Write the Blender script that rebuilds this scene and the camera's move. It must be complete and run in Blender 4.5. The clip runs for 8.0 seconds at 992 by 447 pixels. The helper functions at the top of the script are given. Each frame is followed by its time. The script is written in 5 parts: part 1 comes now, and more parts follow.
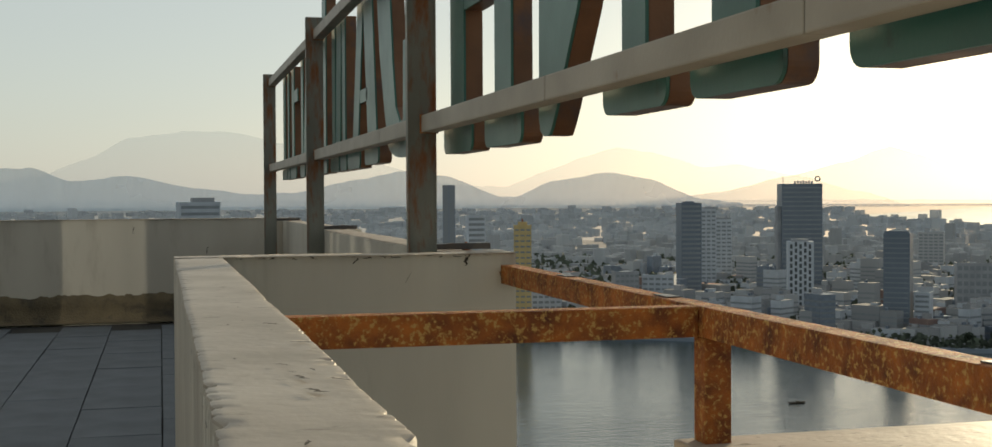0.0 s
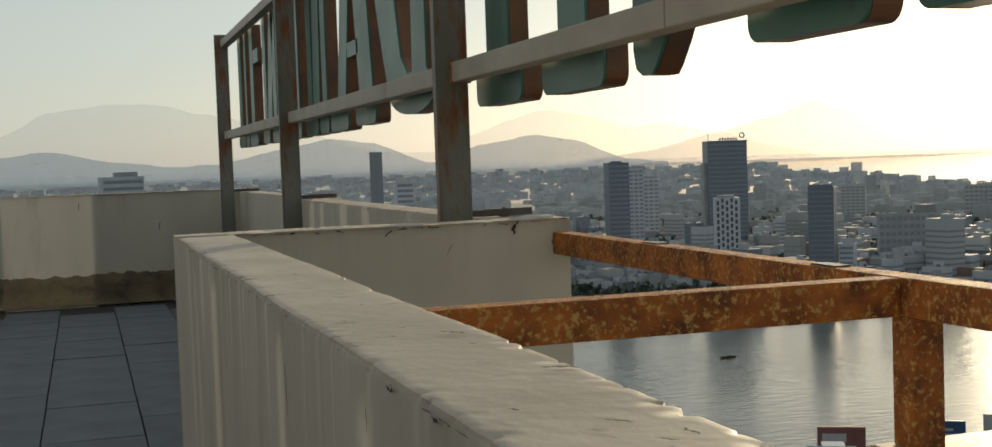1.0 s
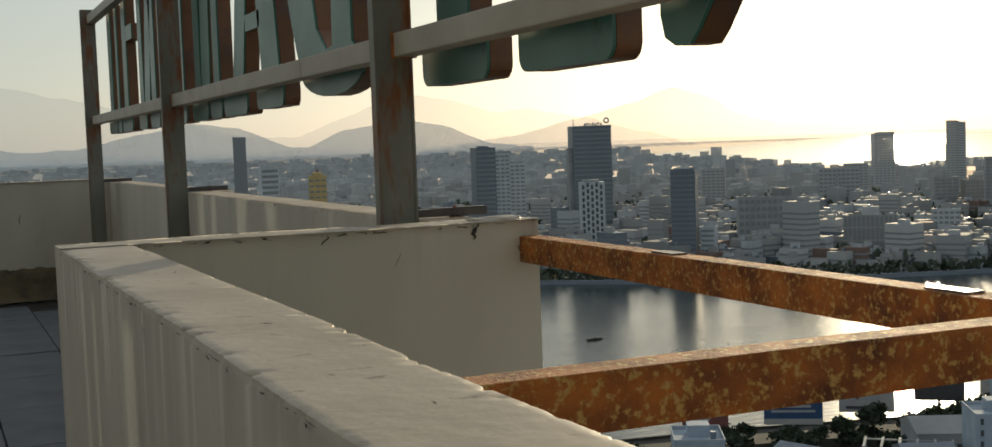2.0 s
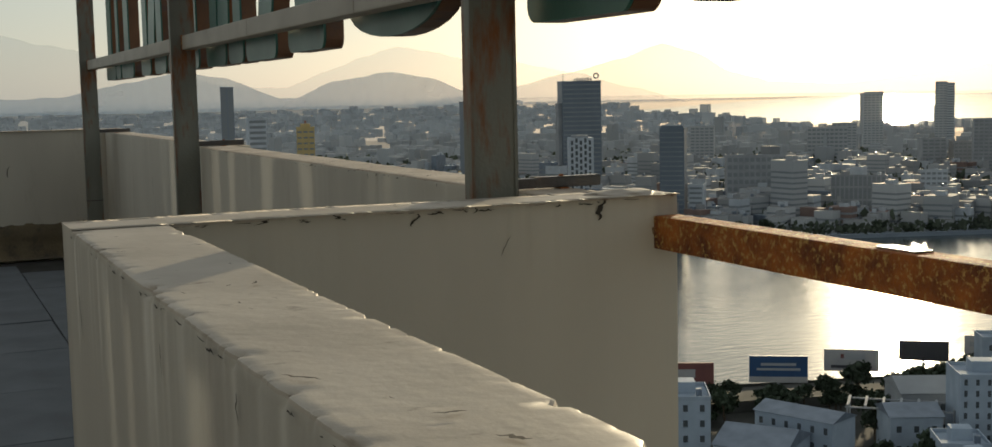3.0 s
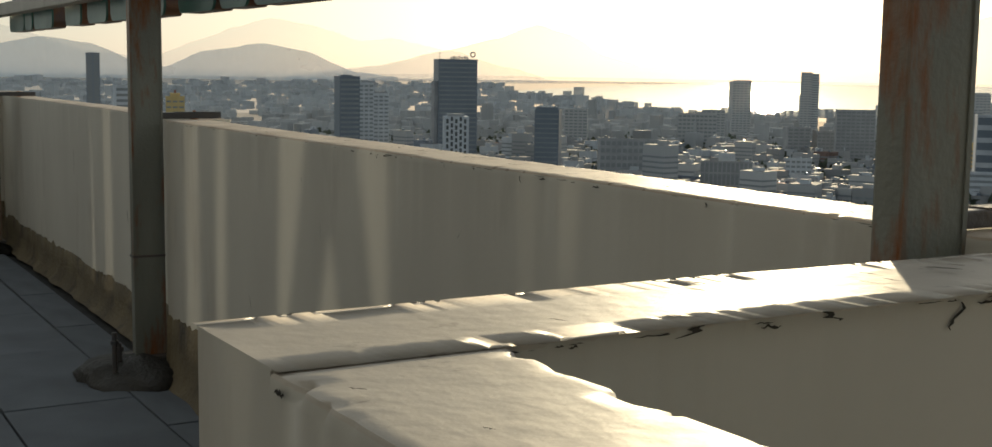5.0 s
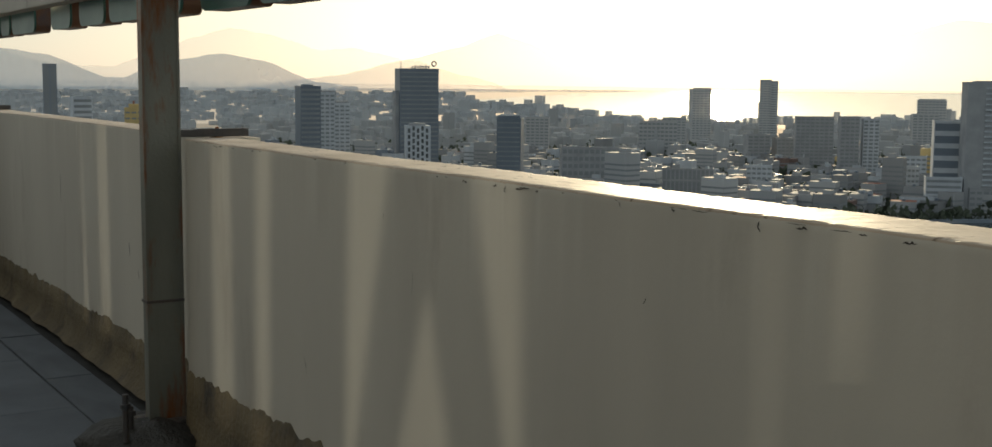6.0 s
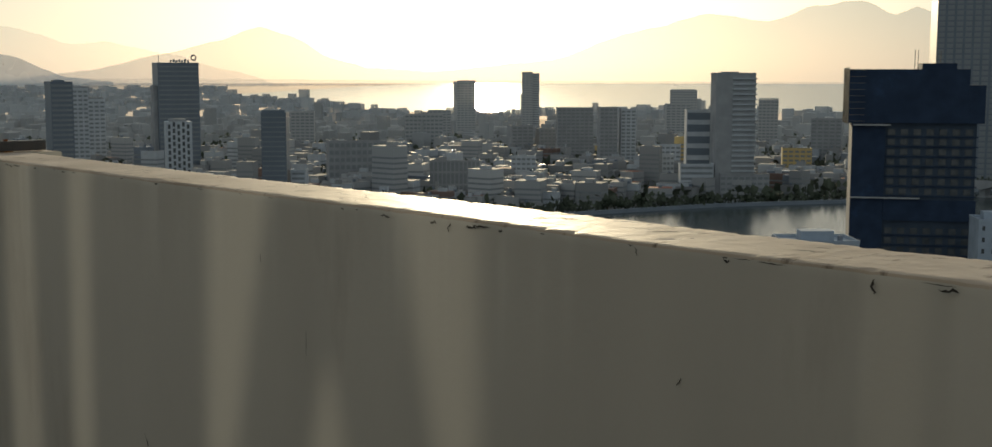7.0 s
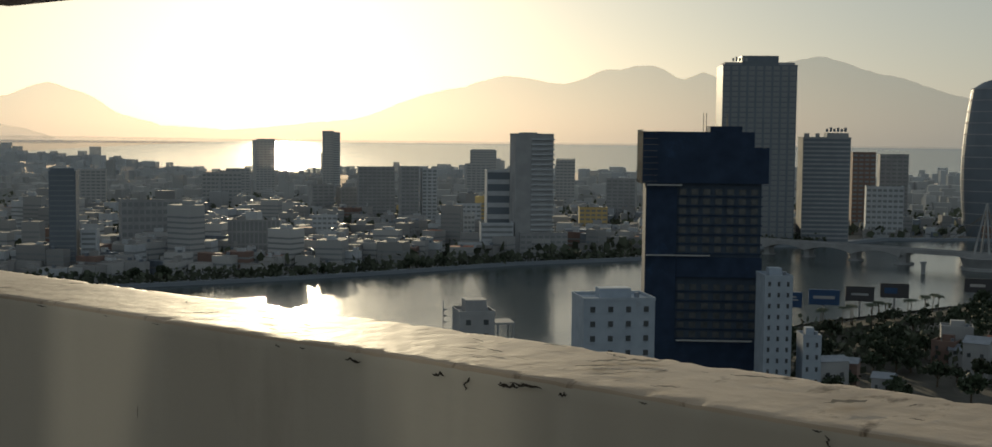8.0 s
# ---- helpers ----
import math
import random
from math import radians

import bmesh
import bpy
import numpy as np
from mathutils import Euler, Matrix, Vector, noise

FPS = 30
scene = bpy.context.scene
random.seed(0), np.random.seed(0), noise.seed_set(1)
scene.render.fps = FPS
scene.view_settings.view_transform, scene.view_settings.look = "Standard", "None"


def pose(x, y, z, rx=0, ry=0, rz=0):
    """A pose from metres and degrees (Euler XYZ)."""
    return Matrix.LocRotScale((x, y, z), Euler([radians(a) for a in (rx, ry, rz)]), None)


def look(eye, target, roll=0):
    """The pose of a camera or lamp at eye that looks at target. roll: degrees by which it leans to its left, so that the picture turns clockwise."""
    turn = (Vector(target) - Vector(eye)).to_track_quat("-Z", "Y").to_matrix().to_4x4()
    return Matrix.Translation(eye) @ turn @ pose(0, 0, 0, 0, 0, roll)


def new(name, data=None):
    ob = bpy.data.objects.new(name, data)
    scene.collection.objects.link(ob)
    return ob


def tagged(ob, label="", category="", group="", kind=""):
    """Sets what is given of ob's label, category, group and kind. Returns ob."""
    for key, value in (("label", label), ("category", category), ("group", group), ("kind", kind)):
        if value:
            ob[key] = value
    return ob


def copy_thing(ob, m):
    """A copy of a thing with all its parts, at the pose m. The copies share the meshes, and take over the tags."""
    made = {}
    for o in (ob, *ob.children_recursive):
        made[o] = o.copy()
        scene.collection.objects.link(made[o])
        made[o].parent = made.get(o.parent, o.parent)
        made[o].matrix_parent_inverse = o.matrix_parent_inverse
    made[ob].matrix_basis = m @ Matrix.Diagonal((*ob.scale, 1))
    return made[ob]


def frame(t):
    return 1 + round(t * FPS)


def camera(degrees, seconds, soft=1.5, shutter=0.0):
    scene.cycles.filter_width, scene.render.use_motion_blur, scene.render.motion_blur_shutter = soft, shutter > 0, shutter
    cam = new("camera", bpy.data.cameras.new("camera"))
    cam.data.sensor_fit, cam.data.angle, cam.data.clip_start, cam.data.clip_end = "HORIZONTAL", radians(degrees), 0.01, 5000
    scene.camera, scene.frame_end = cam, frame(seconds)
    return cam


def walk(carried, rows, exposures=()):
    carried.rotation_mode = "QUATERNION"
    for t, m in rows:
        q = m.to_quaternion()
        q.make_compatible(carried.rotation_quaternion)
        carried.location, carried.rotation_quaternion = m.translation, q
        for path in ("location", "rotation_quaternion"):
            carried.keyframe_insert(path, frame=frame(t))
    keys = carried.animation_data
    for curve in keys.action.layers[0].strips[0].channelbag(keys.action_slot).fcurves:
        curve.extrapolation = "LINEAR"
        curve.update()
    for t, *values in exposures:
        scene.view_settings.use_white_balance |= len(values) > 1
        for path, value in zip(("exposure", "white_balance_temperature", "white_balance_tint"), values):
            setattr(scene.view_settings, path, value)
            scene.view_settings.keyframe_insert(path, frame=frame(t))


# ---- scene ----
cam = camera(43.0, 8.0, soft=1.5)
PATH = [
    (0, (0.004, 0.609, 1.598), (0.647, 3.024, 1.547), -0.3),
    (0.5, (-0.138, 1.155, 1.585), (0.509, 3.569, 1.520), -0.7),
    (1, (-0.294, 1.619, 1.579), (0.483, 3.992, 1.455), -2.0),
    (1.5, (-0.328, 2.098, 1.599), (0.656, 4.391, 1.454), -2.8),
    (3, (-0.268, 3.741, 1.616), (0.771, 6.001, 1.362), -1.2),
    (3.5, (-0.315, 4.268, 1.605), (0.736, 6.515, 1.300), -0.5),
    (4, (-0.295, 4.734, 1.604), (0.759, 6.980, 1.294), -0.8),
    (4.5, (-0.319, 5.289, 1.589), (0.865, 7.469, 1.276), 0.2),
    (6, (-0.251, 7.009, 1.561), (1.076, 9.109, 1.281), 0.5),
    (6.5, (-0.180, 7.451, 1.570), (1.268, 9.470, 1.288), -0.2),
    (7, (-0.104, 7.856, 1.579), (1.585, 9.676, 1.288), 0.1),
    (7.5, (0.122, 8.317, 1.591), (1.979, 9.980, 1.387), 0.5),
    (8, (0.265, 8.691, 1.596), (2.228, 10.230, 1.424), 0.6),
]
walk(cam, [(t, look(*p)) for t, *p in PATH], exposures=[(0, -0.1, 6500, 4), (1.5, -0.22, 6500, 4), (3.0, -0.32, 6500, 4), (4.5, -0.23, 6500, 4), (6.0, -0.12, 6500, 4), (6.5, -0.38, 6500, 4), (7.2, -0.55, 6450, 4), (8.0, -0.85, 6400, 4)])

# ---- light: a low sun behind thin haze ----
SUN_BEARING, SUN_HEIGHT = 42.3, 8.5
WATER = -83.0
world = bpy.data.worlds.new("sky")
scene.world = world
world.use_nodes = True
wn = world.node_tree.nodes
sky = wn.new("ShaderNodeTexSky")
sky.sky_type = "NISHITA"
sky.sun_disc = False
sky.sun_elevation = radians(SUN_HEIGHT)
sky.sun_rotation = radians(SUN_BEARING)
sky.altitude = 80
sky.air_density, sky.dust_density, sky.ozone_density = 1.0, 1.3, 2.0
wn["Background"].inputs[1].default_value = 0.2
pale = wn.new("ShaderNodeHueSaturation")  # thin haze pales the sky
pale.inputs["Saturation"].default_value = 0.76
world.node_tree.links.new(sky.outputs[0], pale.inputs["Color"])
veil = wn.new("ShaderNodeMix")  # an even veil of mist over the whole sky
veil.data_type = "RGBA"
veil.inputs[0].default_value = 0.72
veil.inputs[7].default_value = (2.95, 2.98, 2.90, 1)
world.node_tree.links.new(pale.outputs[0], veil.inputs[6])
world.node_tree.links.new(veil.outputs[2], wn["Background"].inputs[0])
sun_data = bpy.data.lights.new("sun", "SUN")
sun_data.energy, sun_data.angle, sun_data.color = 4.8, radians(0.6), (1.0, 0.80, 0.54)
sun = new("sun", sun_data)
sb, sh = radians(SUN_BEARING), radians(SUN_HEIGHT)
to_sun = Vector((math.sin(sb) * math.cos(sh), math.cos(sb) * math.cos(sh), math.sin(sh)))
sun.matrix_world = look(to_sun * 60, (0, 0, 0))


# ---- materials ----
def grainy(name, c1, c2, scale=4.0, rough=0.8, metal=0.0, bump=0.15, fine=60.0, stain=None, stain_scale=1.2, stain_low=0.55, island=0.0, streak=1.0, spec=0.5, stain_soft=0.18, stretch=1.0):
    """Two tones of noise, a finer grain in the relief, and stains with their own shape."""
    m = bpy.data.materials.new(name)
    m.use_nodes = True
    n, l = m.node_tree.nodes, m.node_tree.links
    b = n["Principled BSDF"]
    b.inputs["Metallic"].default_value = metal
    b.inputs["Specular IOR Level"].default_value = spec
    co = n.new("ShaderNodeTexCoord")
    mp = n.new("ShaderNodeMapping")
    mp.inputs["Scale"].default_value = (1, 1, streak)
    l.new(co.outputs["Object"], mp.inputs[0])
    n1 = n.new("ShaderNodeTexNoise")
    n1.inputs["Scale"].default_value, n1.inputs["Detail"].default_value = scale, 6
    l.new(mp.outputs[0], n1.inputs["Vector"])
    mix = n.new("ShaderNodeMix")
    mix.data_type = "RGBA"
    mix.inputs[6].default_value, mix.inputs[7].default_value = (*c1, 1), (*c2, 1)
    ramp = n.new("ShaderNodeMapRange")
    ramp.inputs[1].default_value, ramp.inputs[2].default_value = 0.3, 0.7
    l.new(n1.outputs["Fac"], ramp.inputs[0])
    l.new(ramp.outputs[0], mix.inputs[0])
    col = mix.outputs[2]
    if stain:
        n3 = n.new("ShaderNodeTexNoise")
        n3.inputs["Scale"].default_value, n3.inputs["Detail"].default_value, n3.inputs["Roughness"].default_value = stain_scale, 9, 0.65
        mp3 = n.new("ShaderNodeMapping")
        mp3.inputs["Scale"].default_value = (1, stretch, streak)
        l.new(co.outputs["Object"], mp3.inputs[0])
        l.new(mp3.outputs[0], n3.inputs["Vector"])
        r3 = n.new("ShaderNodeMapRange")
        r3.inputs[1].default_value, r3.inputs[2].default_value = stain_low, stain_low + stain_soft
        l.new(n3.outputs["Fac"], r3.inputs[0])
        mix2 = n.new("ShaderNodeMix")
        mix2.data_type = "RGBA"
        l.new(r3.outputs[0], mix2.inputs[0])
        l.new(col, mix2.inputs[6])
        mix2.inputs[7].default_value = (*stain, 1)
        col = mix2.outputs[2]
    if island:
        g = n.new("ShaderNodeNewGeometry")
        o = n.new("ShaderNodeObjectInfo")
        add = n.new("ShaderNodeMath")
        l.new(g.outputs["Random Per Island"], add.inputs[0])
        l.new(o.outputs["Random"], add.inputs[1])
        r = n.new("ShaderNodeMapRange")
        r.inputs[1].default_value, r.inputs[2].default_value = 0, 2
        r.inputs[3].default_value, r.inputs[4].default_value = 1 - island, 1 + island
        l.new(add.outputs[0], r.inputs[0])
        mul = n.new("ShaderNodeMix")
        mul.data_type, mul.blend_type = "RGBA", "MULTIPLY"
        mul.inputs[0].default_value = 1
        l.new(col, mul.inputs[6])
        l.new(r.outputs[0], mul.inputs[7])
        col = mul.outputs[2]
    l.new(col, b.inputs["Base Color"])
    n2 = n.new("ShaderNodeTexNoise")
    n2.inputs["Scale"].default_value, n2.inputs["Detail"].default_value = fine, 4
    l.new(co.outputs["Object"], n2.inputs["Vector"])
    rr = n.new("ShaderNodeMapRange")
    rr.inputs[3].default_value, rr.inputs[4].default_value = rough - 0.1, min(1, rough + 0.1)
    l.new(n1.outputs["Fac"], rr.inputs[0])
    l.new(rr.outputs[0], b.inputs["Roughness"])
    if bump:
        s = n.new("ShaderNodeMath")
        l.new(n1.outputs["Fac"], s.inputs[0])
        l.new(n2.outputs["Fac"], s.inputs[1])
        bp = n.new("ShaderNodeBump")
        bp.inputs["Strength"].default_value, bp.inputs["Distance"].default_value = bump, 0.02
        l.new(s.outputs[0], bp.inputs["Height"])
        l.new(bp.outputs[0], b.inputs["Normal"])
    return m


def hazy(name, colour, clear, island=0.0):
    """Things far off, haze put into the material: the sky behind shows through by the share clear."""
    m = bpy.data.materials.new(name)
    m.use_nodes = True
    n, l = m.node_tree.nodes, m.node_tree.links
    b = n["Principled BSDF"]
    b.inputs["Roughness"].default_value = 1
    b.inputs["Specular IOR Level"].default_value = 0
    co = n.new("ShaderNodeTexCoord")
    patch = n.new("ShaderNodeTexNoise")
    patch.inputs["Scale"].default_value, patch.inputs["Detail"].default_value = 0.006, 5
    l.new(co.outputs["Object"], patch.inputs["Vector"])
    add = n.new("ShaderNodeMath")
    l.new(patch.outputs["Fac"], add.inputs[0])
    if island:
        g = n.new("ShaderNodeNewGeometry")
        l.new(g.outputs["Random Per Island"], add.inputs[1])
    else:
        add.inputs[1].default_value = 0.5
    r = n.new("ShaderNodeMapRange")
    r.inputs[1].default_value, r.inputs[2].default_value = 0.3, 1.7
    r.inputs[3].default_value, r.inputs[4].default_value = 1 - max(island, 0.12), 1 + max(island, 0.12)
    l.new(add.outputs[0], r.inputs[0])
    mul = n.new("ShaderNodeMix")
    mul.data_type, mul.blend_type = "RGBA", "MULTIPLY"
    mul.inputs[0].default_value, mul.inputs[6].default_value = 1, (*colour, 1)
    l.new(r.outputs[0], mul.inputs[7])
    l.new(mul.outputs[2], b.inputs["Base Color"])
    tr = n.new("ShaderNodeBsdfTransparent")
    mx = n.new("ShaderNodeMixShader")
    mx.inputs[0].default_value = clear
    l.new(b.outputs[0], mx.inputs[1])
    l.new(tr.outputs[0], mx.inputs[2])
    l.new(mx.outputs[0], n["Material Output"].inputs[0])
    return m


def water_material(name, colour, rough, waves, strength):
    m = bpy.data.materials.new(name)
    m.use_nodes = True
    n, l = m.node_tree.nodes, m.node_tree.links
    b = n["Principled BSDF"]
    b.inputs["Base Color"].default_value = (*colour, 1)
    b.inputs["Roughness"].default_value = rough
    b.inputs["IOR"].default_value = 1.33
    co = n.new("ShaderNodeTexCoord")
    a = n.new("ShaderNodeTexNoise")
    a.inputs["Scale"].default_value, a.inputs["Detail"].default_value = waves, 6
    big = n.new("ShaderNodeTexNoise")
    big.inputs["Scale"].default_value, big.inputs["Detail"].default_value = waves / 40, 3
    mp = n.new("ShaderNodeMapping")
    mp.inputs["Rotation"].default_value, mp.inputs["Scale"].default_value = (0, 0, 0.6), (1, 3, 1)
    l.new(co.outputs["Object"], mp.inputs[0])
    l.new(mp.outputs[0], a.inputs["Vector"])
    l.new(mp.outputs[0], big.inputs["Vector"])
    r = n.new("ShaderNodeMapRange")
    r.inputs[1].default_value, r.inputs[2].default_value = 0.35, 0.65
    r.inputs[3].default_value, r.inputs[4].default_value = 0.4, 1.3
    l.new(big.outputs["Fac"], r.inputs[0])
    mul = n.new("ShaderNodeMath")
    mul.operation = "MULTIPLY"
    l.new(a.outputs["Fac"], mul.inputs[0])
    l.new(r.outputs[0], mul.inputs[1])
    bp = n.new("ShaderNodeBump")
    bp.inputs["Strength"].default_value, bp.inputs["Distance"].default_value = strength, 0.3
    l.new(mul.outputs[0], bp.inputs["Height"])
    l.new(bp.outputs[0], b.inputs["Normal"])
    return m


PLASTER = grainy("cream_plaster", (0.53, 0.51, 0.455), (0.43, 0.412, 0.37), 1.6, 0.7, bump=0.03, fine=60, stain=(0.36, 0.33, 0.29), stain_scale=2.2, stain_low=0.55, streak=0.25)
COPING = grainy("worn_coping", (0.56, 0.48, 0.395), (0.37, 0.31, 0.25), 3.2, 0.56, bump=0.15, fine=28, stain=(0.15, 0.12, 0.09), stain_scale=11, stain_low=0.585, stain_soft=0.1, stretch=2.2, spec=0.12)
PALECOPING = grainy("pale_cement_top", (0.52, 0.475, 0.42), (0.365, 0.33, 0.29), 3.0, 0.55, bump=0.09, fine=26, stain=(0.22, 0.19, 0.165), stain_scale=12, stain_low=0.605, stain_soft=0.1, stretch=1.6, spec=0.15)
TAR = grainy("bitumen_upstand", (0.15, 0.118, 0.068), (0.082, 0.067, 0.043), 3, 0.8, bump=0.6, fine=40, stain=(0.04, 0.035, 0.03), stain_scale=4, stain_low=0.52)
BLACKTAR = grainy("black_bitumen", (0.03, 0.028, 0.025), (0.018, 0.017, 0.016), 6, 0.6, bump=0.6, fine=50)
SLAB = grainy("roof_slab", (0.105, 0.122, 0.145), (0.074, 0.086, 0.103), 2.5, 0.75, bump=0.15, fine=80, stain=(0.08, 0.08, 0.08), stain_scale=1.7, stain_low=0.6, island=0.12)
BED = grainy("joint_bed", (0.035, 0.035, 0.035), (0.02, 0.02, 0.02), 6, 0.9)
STEEL = grainy("weathered_steel", (0.22, 0.225, 0.20), (0.13, 0.137, 0.122), 5, 0.5, metal=0.2, bump=0.15, stain=(0.19, 0.07, 0.022), stain_scale=6, stain_low=0.51, stain_soft=0.1, streak=0.22)
BEAM = grainy("cream_steel", (0.37, 0.345, 0.30), (0.29, 0.27, 0.235), 3, 0.5, metal=0.1, bump=0.06, stain=(0.20, 0.11, 0.05), stain_scale=6, stain_low=0.66)
RUST = grainy("flaking_rust", (0.44, 0.135, 0.016), (0.10, 0.028, 0.01), 12, 0.75, bump=0.6, fine=140, stain=(0.50, 0.31, 0.09), stain_scale=62, stain_low=0.53, stain_soft=0.09)
RUSTY_MORTAR = grainy("rusty_mortar", (0.26, 0.17, 0.10), (0.14, 0.075, 0.035), 12, 0.9, bump=0.5, stain=(0.4, 0.35, 0.28), stain_scale=10, stain_low=0.55)
TEAL = grainy("teal_enamel", (0.035, 0.145, 0.12), (0.03, 0.11, 0.10), 3, 0.35, bump=0.04, stain=(0.02, 0.03, 0.03), stain_scale=5, stain_low=0.6)
BRONZE = grainy("bronze_sheet", (0.20, 0.10, 0.055), (0.11, 0.062, 0.04), 4, 0.4, metal=0.4, bump=0.06, stain=(0.06, 0.06, 0.08), stain_scale=3, stain_low=0.55)
DARKBAR = grainy("dark_bracket", (0.07, 0.075, 0.085), (0.12, 0.10, 0.09), 9, 0.45, metal=0.4, bump=0.2, stain=(0.35, 0.14, 0.04), stain_scale=9, stain_low=0.64)
GROUND = grainy("city_ground", (0.19, 0.185, 0.175), (0.12, 0.12, 0.115), 0.02, 0.95, bump=0, fine=0.3)
RIVER = water_material("river_water", (0.035, 0.05, 0.055), 0.16, 0.12, 0.9)
SEA = water_material("bay_water", (0.08, 0.09, 0.09), 0.14, 0.02, 0.06)
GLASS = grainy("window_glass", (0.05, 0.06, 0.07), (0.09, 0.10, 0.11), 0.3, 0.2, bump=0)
# window glass of far buildings, lightened to stand in for haze
HAZEGLASS = grainy("hazed_window_glass", (0.17, 0.19, 0.215), (0.22, 0.24, 0.26), 0.3, 0.4, bump=0)
SITEFRAME = grainy("raw_dark_frame", (0.032, 0.052, 0.085), (0.024, 0.04, 0.066), 0.2, 0.8, bump=0)
WHITE = grainy("white_render", (0.45, 0.49, 0.54), (0.36, 0.395, 0.44), 0.15, 0.85, bump=0, stain=(0.36, 0.36, 0.36), stain_scale=0.12, stain_low=0.6, island=0.1)
CONCRETE = grainy("grey_concrete", (0.31, 0.325, 0.345), (0.235, 0.248, 0.265), 0.12, 0.85, bump=0, island=0.1)
DARKGLASS = grainy("dark_curtain_wall", (0.11, 0.14, 0.18), (0.14, 0.173, 0.215), 0.08, 0.45, bump=0)
BLUENET = grainy("blue_safety_net", (0.012, 0.032, 0.075), (0.007, 0.02, 0.05), 0.2, 0.85, bump=0, stain=(0.022, 0.06, 0.14), stain_scale=0.09, stain_low=0.58)
YELLOW = grainy("ochre_render", (0.55, 0.42, 0.19), (0.46, 0.35, 0.16), 0.2, 0.85, bump=0)
REDROOF = grainy("clay_roof", (0.28, 0.11, 0.07), (0.20, 0.08, 0.05), 0.5, 0.85, bump=0)
# white house walls with the blue tint of shade put into the colour
HOUSEWHITE = grainy("shade_blued_white_wash", (0.33, 0.39, 0.47), (0.265, 0.32, 0.39), 0.25, 0.85, bump=0, stain=(0.26, 0.29, 0.33), stain_scale=0.3, stain_low=0.6, island=0.1)
BRICKRED = grainy("brown_render", (0.20, 0.14, 0.12), (0.16, 0.11, 0.10), 0.2, 0.85, bump=0)
TIN = grainy("corrugated_tin", (0.20, 0.24, 0.30), (0.14, 0.17, 0.215), 0.3, 0.35, metal=0.3, bump=0)
BARK = grainy("bark", (0.10, 0.075, 0.05), (0.06, 0.045, 0.03), 3, 0.9)
# leaf colour of the belt, lightened so that haze seems to lie over it
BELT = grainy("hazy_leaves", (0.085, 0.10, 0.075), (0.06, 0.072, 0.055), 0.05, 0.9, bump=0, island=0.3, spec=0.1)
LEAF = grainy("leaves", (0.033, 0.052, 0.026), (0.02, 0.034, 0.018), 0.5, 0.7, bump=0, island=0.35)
CITY = grainy("far_houses", (0.37, 0.385, 0.40), (0.28, 0.29, 0.305), 0.004, 0.9, bump=0, island=0.5, spec=0.1)
ROOFTOP = grainy("far_roofs", (0.20, 0.20, 0.20), (0.15, 0.15, 0.155), 0.01, 0.8, bump=0, island=0.4, spec=0.3)
# haze put into far houses and plain: paler, part see-through colours
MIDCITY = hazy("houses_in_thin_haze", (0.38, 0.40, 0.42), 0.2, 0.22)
HAZECITY = hazy("suburb_in_haze", (0.40, 0.43, 0.46), 0.3, 0.15)
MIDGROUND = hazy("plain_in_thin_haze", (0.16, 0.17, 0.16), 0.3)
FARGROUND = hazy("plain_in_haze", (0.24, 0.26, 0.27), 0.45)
DARKEARTH = grainy("dark_earth", (0.055, 0.055, 0.05), (0.035, 0.037, 0.032), 0.15, 0.95, bump=0, stain=(0.09, 0.085, 0.075), stain_scale=0.08, stain_low=0.6)
BLUEBOARD = grainy("blue_board", (0.02, 0.07, 0.18), (0.016, 0.05, 0.13), 0.2, 0.6, bump=0)
DARKBOARD = grainy("dark_board", (0.038, 0.04, 0.05), (0.05, 0.05, 0.058), 0.2, 0.6, bump=0)
PALEBOARD = grainy("pale_board", (0.40, 0.39, 0.39), (0.31, 0.31, 0.32), 0.2, 0.7, bump=0)
REDBOARD = grainy("red_board", (0.18, 0.07, 0.06), (0.14, 0.05, 0.05), 0.2, 0.7, bump=0)
INK = grainy("board_lettering", (0.34, 0.35, 0.37), (0.28, 0.29, 0.3), 0.5, 0.7, bump=0)


# ---- building helpers ----
def cuboid(bm, x0, x1, y0, y1, z0, z1, bevel=0.0):
    r = bmesh.ops.create_cube(bm, size=1, matrix=Matrix.Translation(((x0 + x1) / 2, (y0 + y1) / 2, (z0 + z1) / 2)) @ Matrix.Diagonal((abs(x1 - x0), abs(y1 - y0), abs(z1 - z0), 1)))
    if bevel:
        edges = list({e for v in r["verts"] for e in v.link_edges})
        bmesh.ops.bevel(bm, geom=edges, offset=bevel, segments=2, profile=0.6, affect="EDGES")
    return r["verts"]


def rod(bm, p0, p1, r0, r1, sides=8):
    p0, p1 = Vector(p0), Vector(p1)
    d = p1 - p0
    m = Matrix.Translation((p0 + p1) / 2) @ d.to_track_quat("Z", "Y").to_matrix().to_4x4()
    bmesh.ops.create_cone(bm, cap_ends=True, segments=sides, radius1=r0, radius2=r1, depth=d.length, matrix=m)


def to_object(name, bm, mats):
    me = bpy.data.meshes.new(name)
    bm.to_mesh(me)
    bm.free()
    for m in mats if isinstance(mats, (list, tuple)) else [mats]:
        me.materials.append(m)
    return new(name, me)


def part(name, bm, material, parent, label=""):
    ob = to_object(name, bm, material)
    ob.parent = parent
    if label:
        ob["label"] = label
    return ob


def box_part(name, dims, material, parent, label="", bevel=0.0):
    bm = bmesh.new()
    cuboid(bm, *dims, bevel)
    return part(name, bm, material, parent, label)


